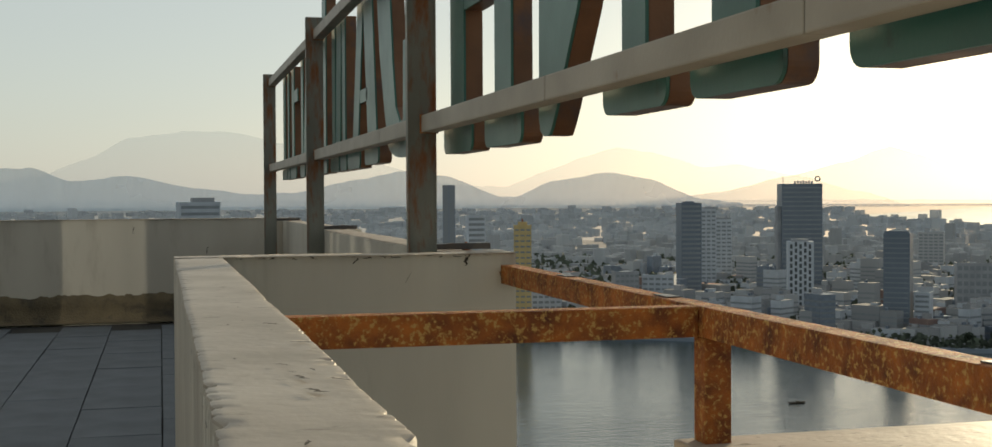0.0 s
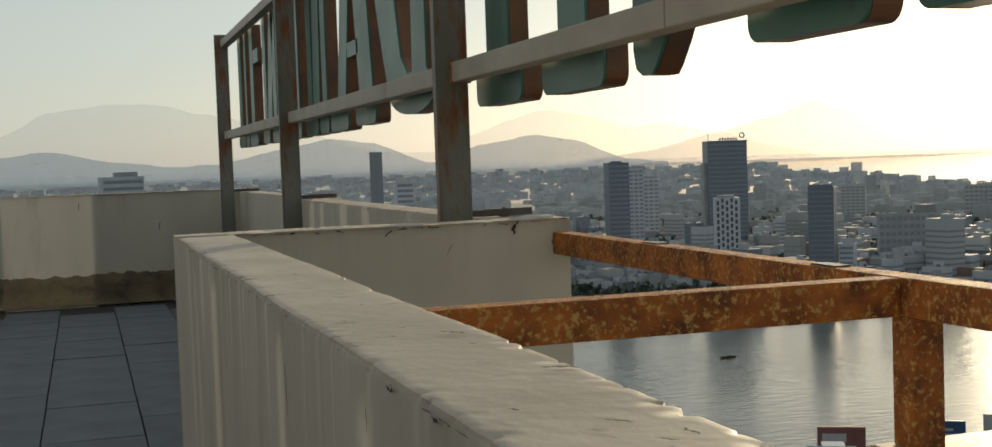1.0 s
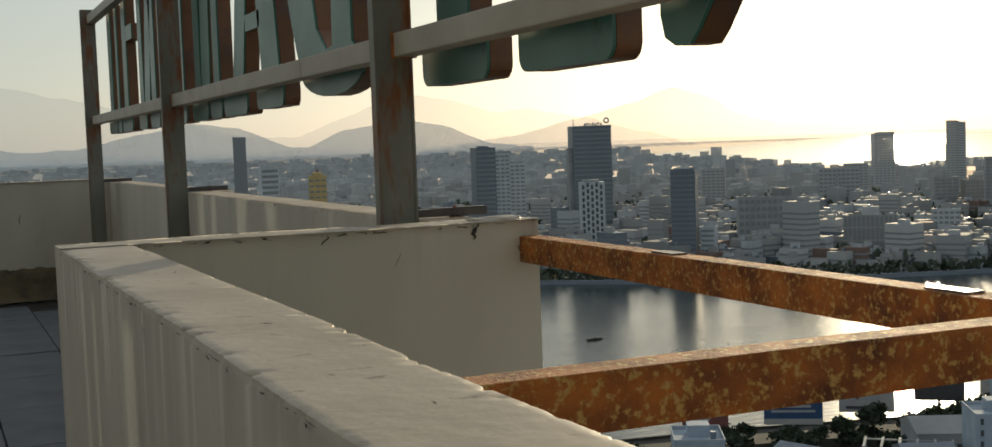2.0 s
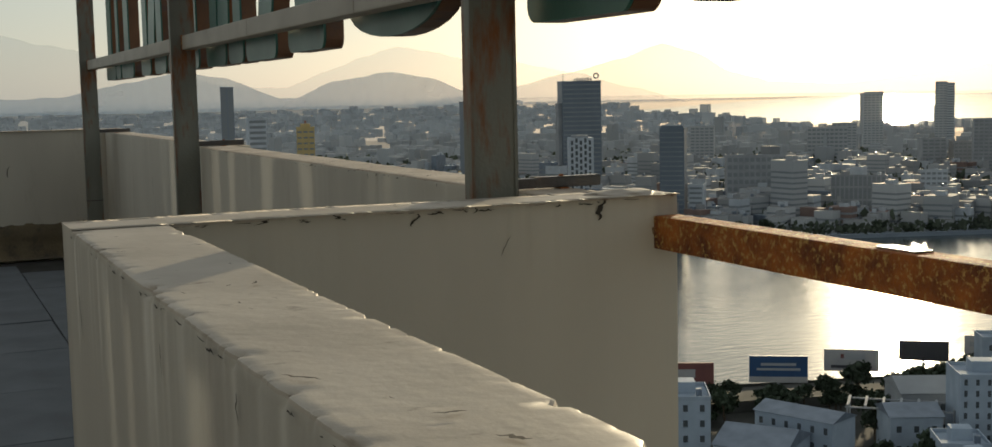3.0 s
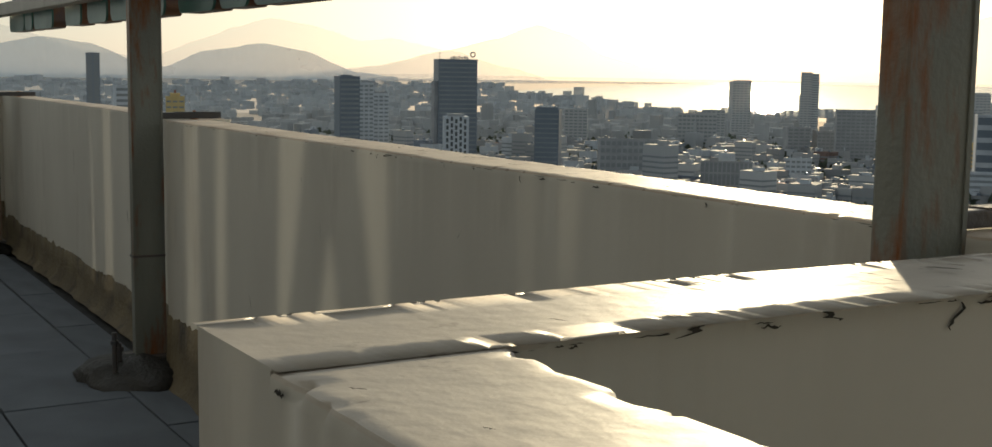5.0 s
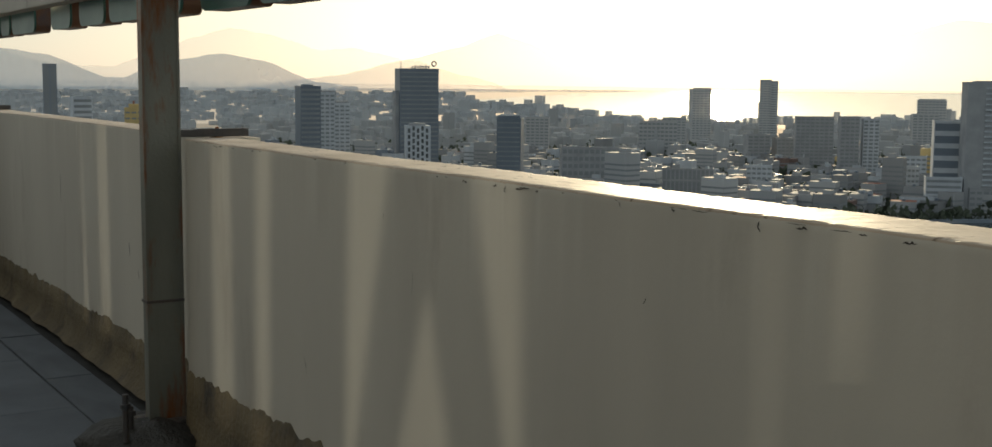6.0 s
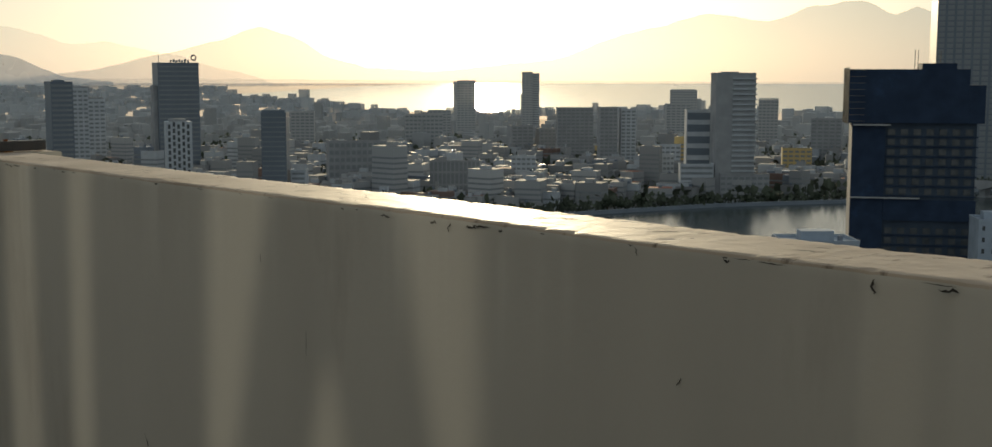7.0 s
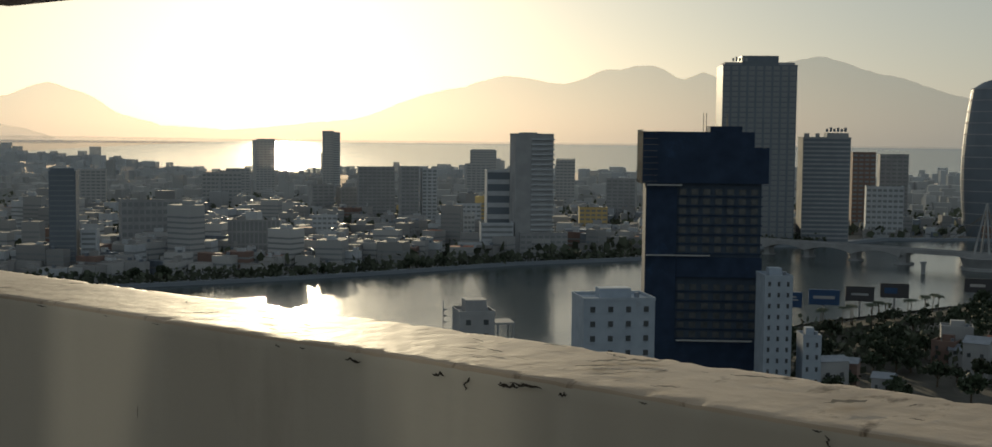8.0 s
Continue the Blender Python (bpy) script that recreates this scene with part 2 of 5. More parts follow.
def thing(name, m, label, category, group=""):
    ob = new(name)
    ob.matrix_basis = m if isinstance(m, Matrix) else Matrix.Translation(m)
    ob.empty_display_size = 0.2
    return tagged(ob, label, category, group)


def setting(name, bm, mats, label=""):
    return tagged(to_object(name, bm, mats), label, "", "", "structure")


# ---- parapets: swept with worn arrises ----
def parapet(name, start, end, thick, z0, z1, label, step=0.01, seed=0, wear=1.0, cap=None):
    """A wall of a thickness to the left of the way from start to end, with a rounded, chipped top."""
    p0, p1 = Vector((*start, 0)), Vector((*end, 0))
    along = (p1 - p0).normalized()
    left = Vector((-along.y, along.x, 0))
    r = 0.005
    prof = [(0, z0), (0, z1 - 0.35), (0, z1 - r * 4), (0, z1 - r * 1.2), (r * 0.35, z1 - r * 0.35), (r * 1.2, z1), (r * 4, z1)]
    prof += [(thick * k / 5, z1) for k in range(1, 5)]
    prof += [(thick - r * 4, z1), (thick - r * 1.2, z1), (thick - r * 0.35, z1 - r * 0.35), (thick, z1 - r * 1.2), (thick, z1 - r * 4), (thick, z1 - 0.35), (thick, z0)]
    n = max(2, int((p1 - p0).length / step))
    bm = bmesh.new()
    rings = []
    for i in range(n + 1):
        q = p0 + (p1 - p0) * (i / n)
        ring = []
        for j, (u, z) in enumerate(prof):
            v = q + left * u
            s = Vector((v.x * 1.0 + seed * 7.3, v.y, z))
            du = dz = 0.0
            if 3 <= j <= 14:
                dz += 0.004 * noise.noise(s * 1.3) + 0.0006 * noise.noise(s * 7)
            if j in (3, 4, 5, 12, 13, 14):
                side = 1 if j < 9 else -1
                t2 = Vector((v.x * 1.0 + seed * 7.3, v.y, side * 5.0))
                chip = 0.25 * max(0.0, noise.noise(t2 * 9) - 0.25) + max(0.0, noise.noise(t2 * 26) - 0.2) + 0.8 * max(0.0, noise.noise(t2 * 57) - 0.2)
                du += side * 0.016 * chip * wear
                dz -= 0.008 * chip * wear
                du += 0.003 * noise.noise(s * 3)
            if 0 < j < 17:
                du += 0.003 * noise.noise(s * 0.9 + Vector((9, 9, 0)))
            ring.append(bm.verts.new((v.x + left.x * du, v.y + left.y * du, z + dz)))
        rings.append(ring)
    last = len(prof) - 1
    for a, b in zip(rings, rings[1:]):
        for j in range(last):
            f = bm.faces.new((a[j], b[j], b[j + 1], a[j + 1]))
            f.material_index = 1 if 3 <= j < 14 else 0
            f.smooth = True
        for j in (4, 13):
            bm.edges.get((a[j], b[j])).smooth = False
        bm.faces.new((a[last], b[last], b[0], a[0]))
    bm.faces.new(rings[0])
    bm.faces.new(rings[-1])
    bmesh.ops.recalc_face_normals(bm, faces=bm.faces)
    return setting(name, bm, [PLASTER, cap or COPING], label)


TOP = 1.312
DECK_EAST, NORTH = 1.456, 17.75
parapet("wall_notch", (0.298, -6.0), (0.298, 6.92), 0.234, -0.3, TOP, "cream plastered parapet beside the light well, worn top", seed=1, wear=1.6, cap=PALECOPING)
parapet("wall_cross", (1.79, 6.92), (0.064, 6.92), -0.208, -0.3, TOP, "cream plastered cross wall with a chipped coping", seed=2, wear=1.0, cap=PALECOPING)
parapet("wall_east", (1.672, 7.13), (1.672, 12.15), 0.216, -0.05, TOP, "cream plastered outer parapet with worn coping", seed=3, wear=0.9)
parapet("wall_east_far", (1.79, 12.15), (1.79, NORTH), 0.2, -0.05, TOP, "pale plastered parapet beyond the sign post", seed=4, wear=0.7)
parapet("wall_north", (1.79, NORTH), (-9.0, NORTH), -0.2, -0.05, TOP + 0.03, "cream plastered parapet at the roof's end", step=0.06, seed=5, wear=0.7)


def upstand(name, start, end, depth, height, seed):
    """Bitumen skirting with a ragged upper edge, against a parapet."""
    p0, p1 = Vector((*start, 0)), Vector((*end, 0))
    along = (p1 - p0).normalized()
    left = Vector((-along.y, along.x, 0))
    n = int((p1 - p0).length / 0.02)
    bm = bmesh.new()
    rows = []
    for i in range(n + 1):
        q = p0 + (p1 - p0) * i / n
        s = Vector((q.x + seed * 3, q.y, 0))
        h = height + 0.045 * noise.noise(s * 1.7) + 0.03 * noise.noise(s * 7) + 0.02 * noise.noise(s * 27)
        d = depth * (1 + 0.3 * noise.noise(s * 4))
        rows.append([bm.verts.new(q + left * u + Vector((0, 0, z))) for u, z in ((0, h), (d * 0.35, h - 0.004), (d * 0.5, h * 0.6), (d * 0.8, 0.06), (d * 2.2, 0.012), (d * 2.6, 0.002))])
    for a, b in zip(rows, rows[1:]):
        for j in range(5):
            bm.faces.new((a[j], a[j + 1], b[j + 1], b[j])).smooth = True
    bmesh.ops.recalc_face_normals(bm, faces=bm.faces)
    return setting(name, bm, TAR, "brown bitumen skirting with a ragged top edge")


upstand("baseboard_east", (DECK_EAST, 7.13), (DECK_EAST, 12.14), 0.03, 0.34, 1)
upstand("baseboard_east_far", (1.588, 12.16), (1.588, NORTH - 0.03), 0.03, 0.25, 2)
upstand("baseboard_north", (1.58, NORTH - 0.002), (-8.9, NORTH - 0.002), 0.04, 0.36, 3)

DIRT = grainy("black_crack", (0.05, 0.045, 0.04), (0.03, 0.028, 0.025), 20, 0.95, bump=0)


def crack(wall, place, across, length, width, seed, lean=0.0):
    """A jagged dark split or drip down a wall; across: the way to its right on the wall."""
    rnd = random.Random(seed)
    out = Vector(across).cross(Vector((0, 0, 1))) * 0.0035
    bm = bmesh.new()
    n = 9
    left, right = [], []
    u = 0.0
    for i in range(n):
        t = i / (n - 1)
        u += rnd.uniform(-1, 1) * width * 0.9 + lean * length / n
        w = width * (0.15 + math.sin(math.pi * (0.08 + 0.9 * t)) * rnd.uniform(0.4, 1.1))
        p = Vector(place) + out + Vector((0, 0, -length * t))
        left.append(bm.verts.new(p + Vector(across) * (u - w / 2)))
        right.append(bm.verts.new(p + Vector(across) * (u + w / 2)))
    for i in range(n - 1):
        bm.faces.new((left[i], left[i + 1], right[i + 1], right[i]))
    ob = to_object("crack", bm, DIRT)
    ob.parent = wall
    return ob


WALLS = {o.name: o for o in bpy.data.objects if o.name.startswith("wall")}
EAST, SOUTH = (0, -1, 0), (1, 0, 0)
for k, (wall, place, across, length, width, lean) in enumerate((
        ("wall_notch", (0.064, 6.80, 1.17), EAST, 0.13, 0.016, 0.2), ("wall_notch", (0.064, 5.72, 1.24), EAST, 0.07, 0.01, 0.0), ("wall_notch", (0.064, 4.05, 1.2), EAST, 0.14, 0.012, 0.1),
        ("wall_notch", (0.064, 5.2, 1.27), EAST, 0.05, 0.012, 0.0), ("wall_notch", (0.064, 3.3, 1.25), EAST, 0.05, 0.01, 0.0), ("wall_notch", (0.064, 2.6, 1.26), EAST, 0.06, 0.014, 0.0),
        ("wall_cross", (1.53, 6.9195, 1.305), SOUTH, 0.075, 0.035, 0.15), ("wall_cross", (0.96, 6.9195, 1.30), SOUTH, 0.045, 0.02, 0.3), ("wall_cross", (1.14, 6.9195, 1.31), SOUTH, 0.025, 0.012, 0.0),
        ("wall_cross", (1.24, 6.9195, 1.22), SOUTH, 0.07, 0.006, -0.6), ("wall_cross", (0.72, 6.9195, 1.31), SOUTH, 0.02, 0.03, 0.0), ("wall_cross", (0.62, 6.9195, 1.0), SOUTH, 0.04, 0.008, 0.3), ("wall_cross", (0.55, 6.9195, 1.31), SOUTH, 0.018, 0.03, 0.0),
        ("wall_east", (1.456, 10.33, 1.17), EAST, 0.05, 0.007, 0.0), ("wall_east", (1.456, 10.15, 1.02), EAST, 0.16, 0.006, 0.0), ("wall_east", (1.456, 10.93, 0.62), EAST, 0.13, 0.016, 0.2),
        ("wall_east", (1.456, 9.66, 1.30), EAST, 0.04, 0.016, 0.0), ("wall_east", (1.456, 9.2, 1.30), EAST, 0.03, 0.012, 0.0), ("wall_east", (1.456, 8.76, 1.30), EAST, 0.05, 0.02, 0.0), ("wall_east", (1.456, 9.1, 1.1), EAST, 0.035, 0.012, 0.0), ("wall_east", (1.456, 8.0, 1.30), EAST, 0.03, 0.02, 0.0),
        ("wall_east_far", (1.59, 13.45, 0.72), EAST, 0.09, 0.02, 0.3), ("wall_east_far", (1.59, 13.3, 0.6), EAST, 0.06, 0.015, 0.0), ("wall_east_far", (1.59, 14.9, 1.0), EAST, 0.25, 0.018, 0.1), ("wall_east_far", (1.59, 13.2, 0.36), EAST, 0.05, 0.015, 0.0),
        ("wall_north", (-0.35, NORTH, 1.25), SOUTH, 0.13, 0.02, 0.1), ("wall_north", (0.62, NORTH, 0.98), SOUTH, 0.16, 0.02, -0.4), ("wall_north", (-2.0, NORTH, 1.2), SOUTH, 0.1, 0.02, 0.0))):
    fine = 0.55 if wall == "wall_east" else 1.0
    crack(WALLS[wall], place, across, length * 0.75 * fine, width * 0.5 * fine, k, lean)

# a lumpy mortar cap at the free end of the cross wall
bm = bmesh.new()
bmesh.ops.create_uvsphere(bm, u_segments=48, v_segments=16, radius=1)
for v in bm.verts:
    k = 1 + 0.2 * noise.noise(v.co * 2.0) + 0.08 * noise.noise(v.co * 7)
    v.co = Vector((1.665 + v.co.x * 0.125 * k, 7.03 + v.co.y * 0.085 * k, TOP - 0.006 + max(0.0, v.co.z) * 0.02 * k))
for f in bm.faces:
    f.smooth = True
cap_ob = to_object("mortar_cap", bm, PALECOPING)
cap_ob.parent = WALLS["wall_cross"]

# scars in the worn tops: short dark slivers, a few shapes laid many times
scar_rng = random.Random(17)
scars = []
for k in range(6):
    bm = bmesh.new()
    n = 7
    a, b = [], []
    for i in range(n):
        t = i / (n - 1) - 0.5
        mid = scar_rng.uniform(-0.25, 0.25)
        w = (0.25 - t * t) * scar_rng.uniform(0.35, 1.0) + 0.02
        a.append(bm.verts.new((mid * 0.12 - w * 0.14, t, 0)))
        b.append(bm.verts.new((mid * 0.12 + w * 0.14, t, 0.0)))
    for i in range(n - 1):
        bm.faces.new((a[i], b[i], b[i + 1], a[i + 1]))
    me = bpy.data.meshes.new("scar")
    bm.to_mesh(me)
    bm.free()
    me.materials.append(DIRT)
    scars.append(me)
for wall, x0, x1, y0, y1, count in (("wall_east", 1.475, 1.65, 7.2, 12.0, 120), ("wall_notch", 0.085, 0.275, 1.0, 6.9, 48), ("wall_cross", 0.3, 1.75, 6.96, 7.1, 10)):
    for k in range(count):
        ob = new("scar", scar_rng.choice(scars))
        size = scar_rng.choice((0.012, 0.018, 0.025, 0.035, 0.055))
        ob.matrix_basis = Matrix.Translation((scar_rng.uniform(x0, x1), scar_rng.uniform(y0, y1), TOP + 0.0055)) @ Matrix.Rotation(scar_rng.gauss(0.3, 0.45), 4, "Z") @ Matrix.Diagonal((size * scar_rng.uniform(1.5, 4.0), size, 1, 1))
        ob.parent = WALLS[wall]
# broken bits right under the arrises, on the upright faces
ON_WEST = Matrix.Rotation(math.pi / 2, 4, "Y")
ON_SOUTH = Matrix.Rotation(math.pi / 2, 4, "Z") @ Matrix.Rotation(math.pi / 2, 4, "Y")
for wall, place, turn, low, high, count in (("wall_notch", lambda u: (0.0595, u, 0), ON_WEST, 1.2, 6.9, 55), ("wall_east", lambda u: (1.4515, u, 0), ON_WEST, 7.2, 12.1, 40), ("wall_cross", lambda u: (u, 6.915, 0), ON_SOUTH, 0.32, 1.75, 24)):
    for k in range(count):
        ob = new("scar", scar_rng.choice(scars))
        long, deep = scar_rng.choice((0.012, 0.02, 0.03, 0.05)), scar_rng.choice((0.02, 0.03, 0.05, 0.08))
        ob.matrix_basis = Matrix.Translation(Vector(place(scar_rng.uniform(low, high))) + Vector((0, 0, TOP - 0.006 - 0.1 * deep))) @ turn @ Matrix.Diagonal((deep, long, 1, 1))
        ob.parent = WALLS[wall]

# the roof: a dark bed with separate slabs on it
bm = bmesh.new()
cuboid(bm, -6.2, 0.055, -6.0, 7.12, -0.3, -0.03)
cuboid(bm, -6.2, 1.58, 7.12, NORTH, -0.3, -0.03)
floor = setting("floor", bm, BED, "roof deck under the slabs")

# the building below, and an unseen wall added to close the roof behind the camera
bm = bmesh.new()
cuboid(bm, -22, 0.301, -14, 6.94, WATER, -0.302)
cuboid(bm, -22, 1.793, 6.945, NORTH + 0.204, WATER, -0.304)
setting("wall_below", bm, PLASTER, "cream plastered body of the building")
# slots cut to shape light patches: low edge from, to; high edge from, to; height of the head
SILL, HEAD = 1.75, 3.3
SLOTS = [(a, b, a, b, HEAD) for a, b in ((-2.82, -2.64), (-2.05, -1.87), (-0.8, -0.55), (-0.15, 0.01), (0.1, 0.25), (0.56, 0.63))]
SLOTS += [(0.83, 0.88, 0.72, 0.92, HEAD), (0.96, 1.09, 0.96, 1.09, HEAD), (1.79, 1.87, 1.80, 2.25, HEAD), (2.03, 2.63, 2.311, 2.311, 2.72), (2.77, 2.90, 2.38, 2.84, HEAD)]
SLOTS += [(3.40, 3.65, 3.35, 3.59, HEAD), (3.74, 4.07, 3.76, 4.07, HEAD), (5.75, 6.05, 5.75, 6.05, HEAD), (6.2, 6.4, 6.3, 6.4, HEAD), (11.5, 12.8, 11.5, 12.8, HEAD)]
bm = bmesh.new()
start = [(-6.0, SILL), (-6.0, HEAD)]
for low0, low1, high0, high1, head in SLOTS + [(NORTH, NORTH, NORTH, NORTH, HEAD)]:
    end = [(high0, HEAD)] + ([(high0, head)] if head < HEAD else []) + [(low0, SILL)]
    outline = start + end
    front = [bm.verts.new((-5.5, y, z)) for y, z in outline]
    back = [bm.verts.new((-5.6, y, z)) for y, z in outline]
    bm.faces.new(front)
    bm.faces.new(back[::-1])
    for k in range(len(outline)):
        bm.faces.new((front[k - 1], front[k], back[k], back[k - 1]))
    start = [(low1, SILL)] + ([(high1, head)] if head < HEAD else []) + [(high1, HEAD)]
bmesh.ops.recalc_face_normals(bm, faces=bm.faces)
# lowers the near slots so the added glare stays off the cross wall
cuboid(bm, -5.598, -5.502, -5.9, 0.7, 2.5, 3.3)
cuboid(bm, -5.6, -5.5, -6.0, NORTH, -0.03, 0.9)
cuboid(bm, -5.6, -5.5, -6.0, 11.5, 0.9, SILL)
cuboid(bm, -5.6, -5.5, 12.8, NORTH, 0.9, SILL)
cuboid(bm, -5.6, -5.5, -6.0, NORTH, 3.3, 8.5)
setting("wall_west", bm, CONCRETE, "unseen grey slotted wall added to shape the glare patches")
# unseen wall added to keep southern sky light off the cross wall
bm = bmesh.new()
cuboid(bm, -5.6, 0.4, -6.2, -6.002, -0.03, 18)
cuboid(bm, 0.402, 12.0, -6.2, -6.002, WATER, 18)
setting("wall_south", bm, DARKGLASS, "tall dark unseen wall added to shade the light well")
# added lamp for sun thrown back by unseen glazing; the slotted wall shapes its patches
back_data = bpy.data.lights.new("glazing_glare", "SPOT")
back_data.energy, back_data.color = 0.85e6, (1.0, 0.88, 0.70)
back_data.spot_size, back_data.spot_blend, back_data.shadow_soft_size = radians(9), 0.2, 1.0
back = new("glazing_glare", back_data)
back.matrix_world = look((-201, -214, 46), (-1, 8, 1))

bm = bmesh.new()
cuboid(bm, 1.60, 3.9, -6, 4.39, 0.6, 0.815, 0.012)
setting("ledge", bm, COPING, "worn cement ledge below the rusty frame")

# ---- the sign: posts, rails and the backs of its shapes ----
POST_Y = (7.32, 12.2, 17.12)


def sign_post(y, top, foot, label):
    ob = thing("sign_post", (1.378, y + 0.033, foot), label, "post", "sign posts")
    bm = bmesh.new()
    cuboid(bm, -0.077, 0.077, -0.033, 0.033, 0, top - foot, 0.006)
    cuboid(bm, -0.079, -0.068, -0.037, -0.0335, 0, top - foot - 0.01)
    cuboid(bm, 0.068, 0.079, -0.037, -0.0335, 0, top - foot - 0.01)
    part("shaft", bm, STEEL, ob)
    bm = bmesh.new()
    cuboid(bm, -0.082, 0.082, -0.039, 0.037, 0.62 - foot, 0.632 - foot, 0.003)
    part("weld_seam", bm, DARKBAR, ob, "dark weld seam round the shaft")
    bm = bmesh.new()
    cuboid(bm, 0.078, 0.385, -0.022, 0.022, TOP + 0.004 - foot, TOP + 0.036 - foot, 0.004)
    cuboid(bm, 0.15, 0.384, -0.0225, 0.0225, TOP + 0.0362 - foot, TOP + 0.039 - foot)
    br = part("bracket", bm, DARKBAR, ob, "dark steel bracket reaching over the parapet")
    bm = bmesh.new()
    cuboid(bm, 0.235, 0.265, -0.026, 0.026, TOP - 0.004 - foot, TOP + 0.0035 - foot)
    part("spacer", bm, RUST, br)
    bm = bmesh.new()
    rod(bm, (0.25, 0, TOP + 0.037 - foot), (0.25, 0, TOP + 0.045 - foot), 0.008, 0.008, 6)
    part("anchor_bolt", bm, RUST, br)
    bm = bmesh.new()
    cuboid(bm, -0.11, 0.105, -0.09, 0.09, 0.0, 0.018, 0.004)
    part("base_plate", bm, DARKBAR, ob)
    return ob


sign_post(POST_Y[0], 4.6, 0.0, "rust-streaked steel sign post behind the cross wall")
sign_post(POST_Y[1], 3.26, 0.10, "grey weathered steel sign post on a tarred footing")
sign_post(POST_Y[2], 3.21, 0.08, "slim rusty steel sign post near the roof's corner")


def footing(y, r, h, seed):
    bm = bmesh.new()
    bmesh.ops.create_uvsphere(bm, u_segments=40, v_segments=14, radius=1)
    for v in bm.verts:
        s = Vector((v.co.x * 1.6 + seed, v.co.y * 1.6, v.co.z))
        k = 1 + 0.22 * noise.noise(s) + 0.12 * noise.noise(s * 4)
        v.co = Vector((v.co.x * r * k, v.co.y * r * 0.9 * k, max(-0.01, v.co.z * h * k)))
    for f in bm.faces:
        f.smooth = True
    ob = to_object("post_footing", bm, BLACKTAR)
    ob.matrix_basis = Matrix.Translation((1.33, y + 0.02, 0.0))
    return tagged(ob, "lumpy black bitumen footing round a post", "footing", "post footings")


footing(POST_Y[1], 0.33, 0.13, 1)
footing(POST_Y[2], 0.22, 0.105, 6)
# stub bolts that stick out of the footing
for dx, dy, h in ((-0.16, -0.10, 0.2), (-0.12, -0.03, 0.13)):
    bm = bmesh.new()
    rod(bm, (0, 0, 0), (0, 0, h), 0.013, 0.013, 8)
    rod(bm, (0, 0, h * 0.7), (0, 0, h * 0.7 + 0.02), 0.022, 0.022, 6)
    ob = to_object("anchor_rod", bm, DARKBAR)
    ob.matrix_basis = Matrix.Translation((1.33 + dx, POST_Y[1] + dy, 0.07))
    tagged(ob, "dark threaded rod standing in the bitumen", "rod", "anchor rods")


def rail(y0, y1, z0, z1, joints, label):
    ob = thing("sign_rail", (1.41, (y0 + y1) / 2, z0), label, "rail", "sign rails")
    h, hl = z1 - z0, (y1 - y0) / 2
    cuts = [-hl] + [j - (y0 + y1) / 2 for j in joints] + [hl]
    for a, b in zip(cuts, cuts[1:]):
        box_part("rail_section", (-0.045, 0.045, a + 0.002, b - 0.002, 0, h), BEAM, ob, bevel=0.006)
    box_part("end_plate", (-0.049, 0.049, hl - 0.03, hl - 0.004, -0.004, h + 0.004), RUST, ob, "rusty end plate")
    return ob


LOW0, LOW1, UP0, UP1 = 1.952, 2.045, 3.05, 3.14
for y0, y1, js in ((-4.0, 7.3, (1.2, 3.1, 5.02)), (7.39, 12.18, (8.62, 10.4)), (12.27, 17.1, (14.6,))):
    rail(y0, y1, LOW0, LOW1, js, "cream painted box-steel rail carrying the sign")
    rail(y0, y1, UP0, UP1, js, "upper box-steel rail of the rooftop sign")

# the shapes stand on the outer side of the rails; seen from behind they are plain pans
FACE, RIM = 1.50, 1.60


def pan(outlines, label):
    """One shape of the sign: teal back sheets and bronze rims, from outlines in (y, z)."""
    ys = [p[0] for o in outlines for p in o]
    base = Vector((FACE, (min(ys) + max(ys)) / 2, 1.85))
    ob = thing("sign_shape", base, label, "sign shape", "sign shapes")
    for o in outlines:
        pts = [Vector((0, y - base.y, z - base.z)) for y, z in o]
        bm = bmesh.new()
        back = [bm.verts.new(p) for p in pts]
        front = [bm.verts.new(p + Vector((0.012, 0, 0))) for p in pts]
        bm.faces.new(back)
        bm.faces.new(front)
        for i in range(len(pts)):
            bm.faces.new((back[i - 1], back[i], front[i], front[i - 1]))
        bmesh.ops.recalc_face_normals(bm, faces=bm.faces)
        part("back_sheet", bm, TEAL, ob)
        bm = bmesh.new()
        cen = sum(pts, Vector()) / len(pts)
        a = [bm.verts.new(p + Vector((0.014, 0, 0))) for p in pts]
        b = [bm.verts.new(p + Vector((RIM - FACE, 0, 0))) for p in pts]
        for i in range(len(pts)):
            bm.faces.new((a[i - 1], a[i], b[i], b[i - 1]))
        bm.faces.new(b)
        bmesh.ops.recalc_face_normals(bm, faces=bm.faces)
        part("rim", bm, BRONZE, ob, "bronze sheet rim")
    return ob


def foot(y0, y1, z=None, r=0.055):
    """A rounded foot between y0 and y1; those beyond the near bays hang a little lower."""
    z = z or (1.88 if y0 < 5 else 1.835)
    h = 2.0 - z
    y0, y1 = min(y0, y1), max(y0, y1)
    arc = [(math.cos(a) * r, math.sin(a) * r) for a in [math.pi * k / 12 for k in range(7)]]
    low = [(y1 - r + c, z + r - s) for c, s in arc]
    return [(y1, z + h)] + low + [(y0 + r - c, z + r - s) for c, s in reversed(arc)] + [(y0, z + h)]


def bar(y0, y1, z0, z1, lean=0.0):
    return [(y0, z0), (y1, z0), (y1 + lean, z1), (y0 + lean, z1)]


HI = 3.12
pans = []


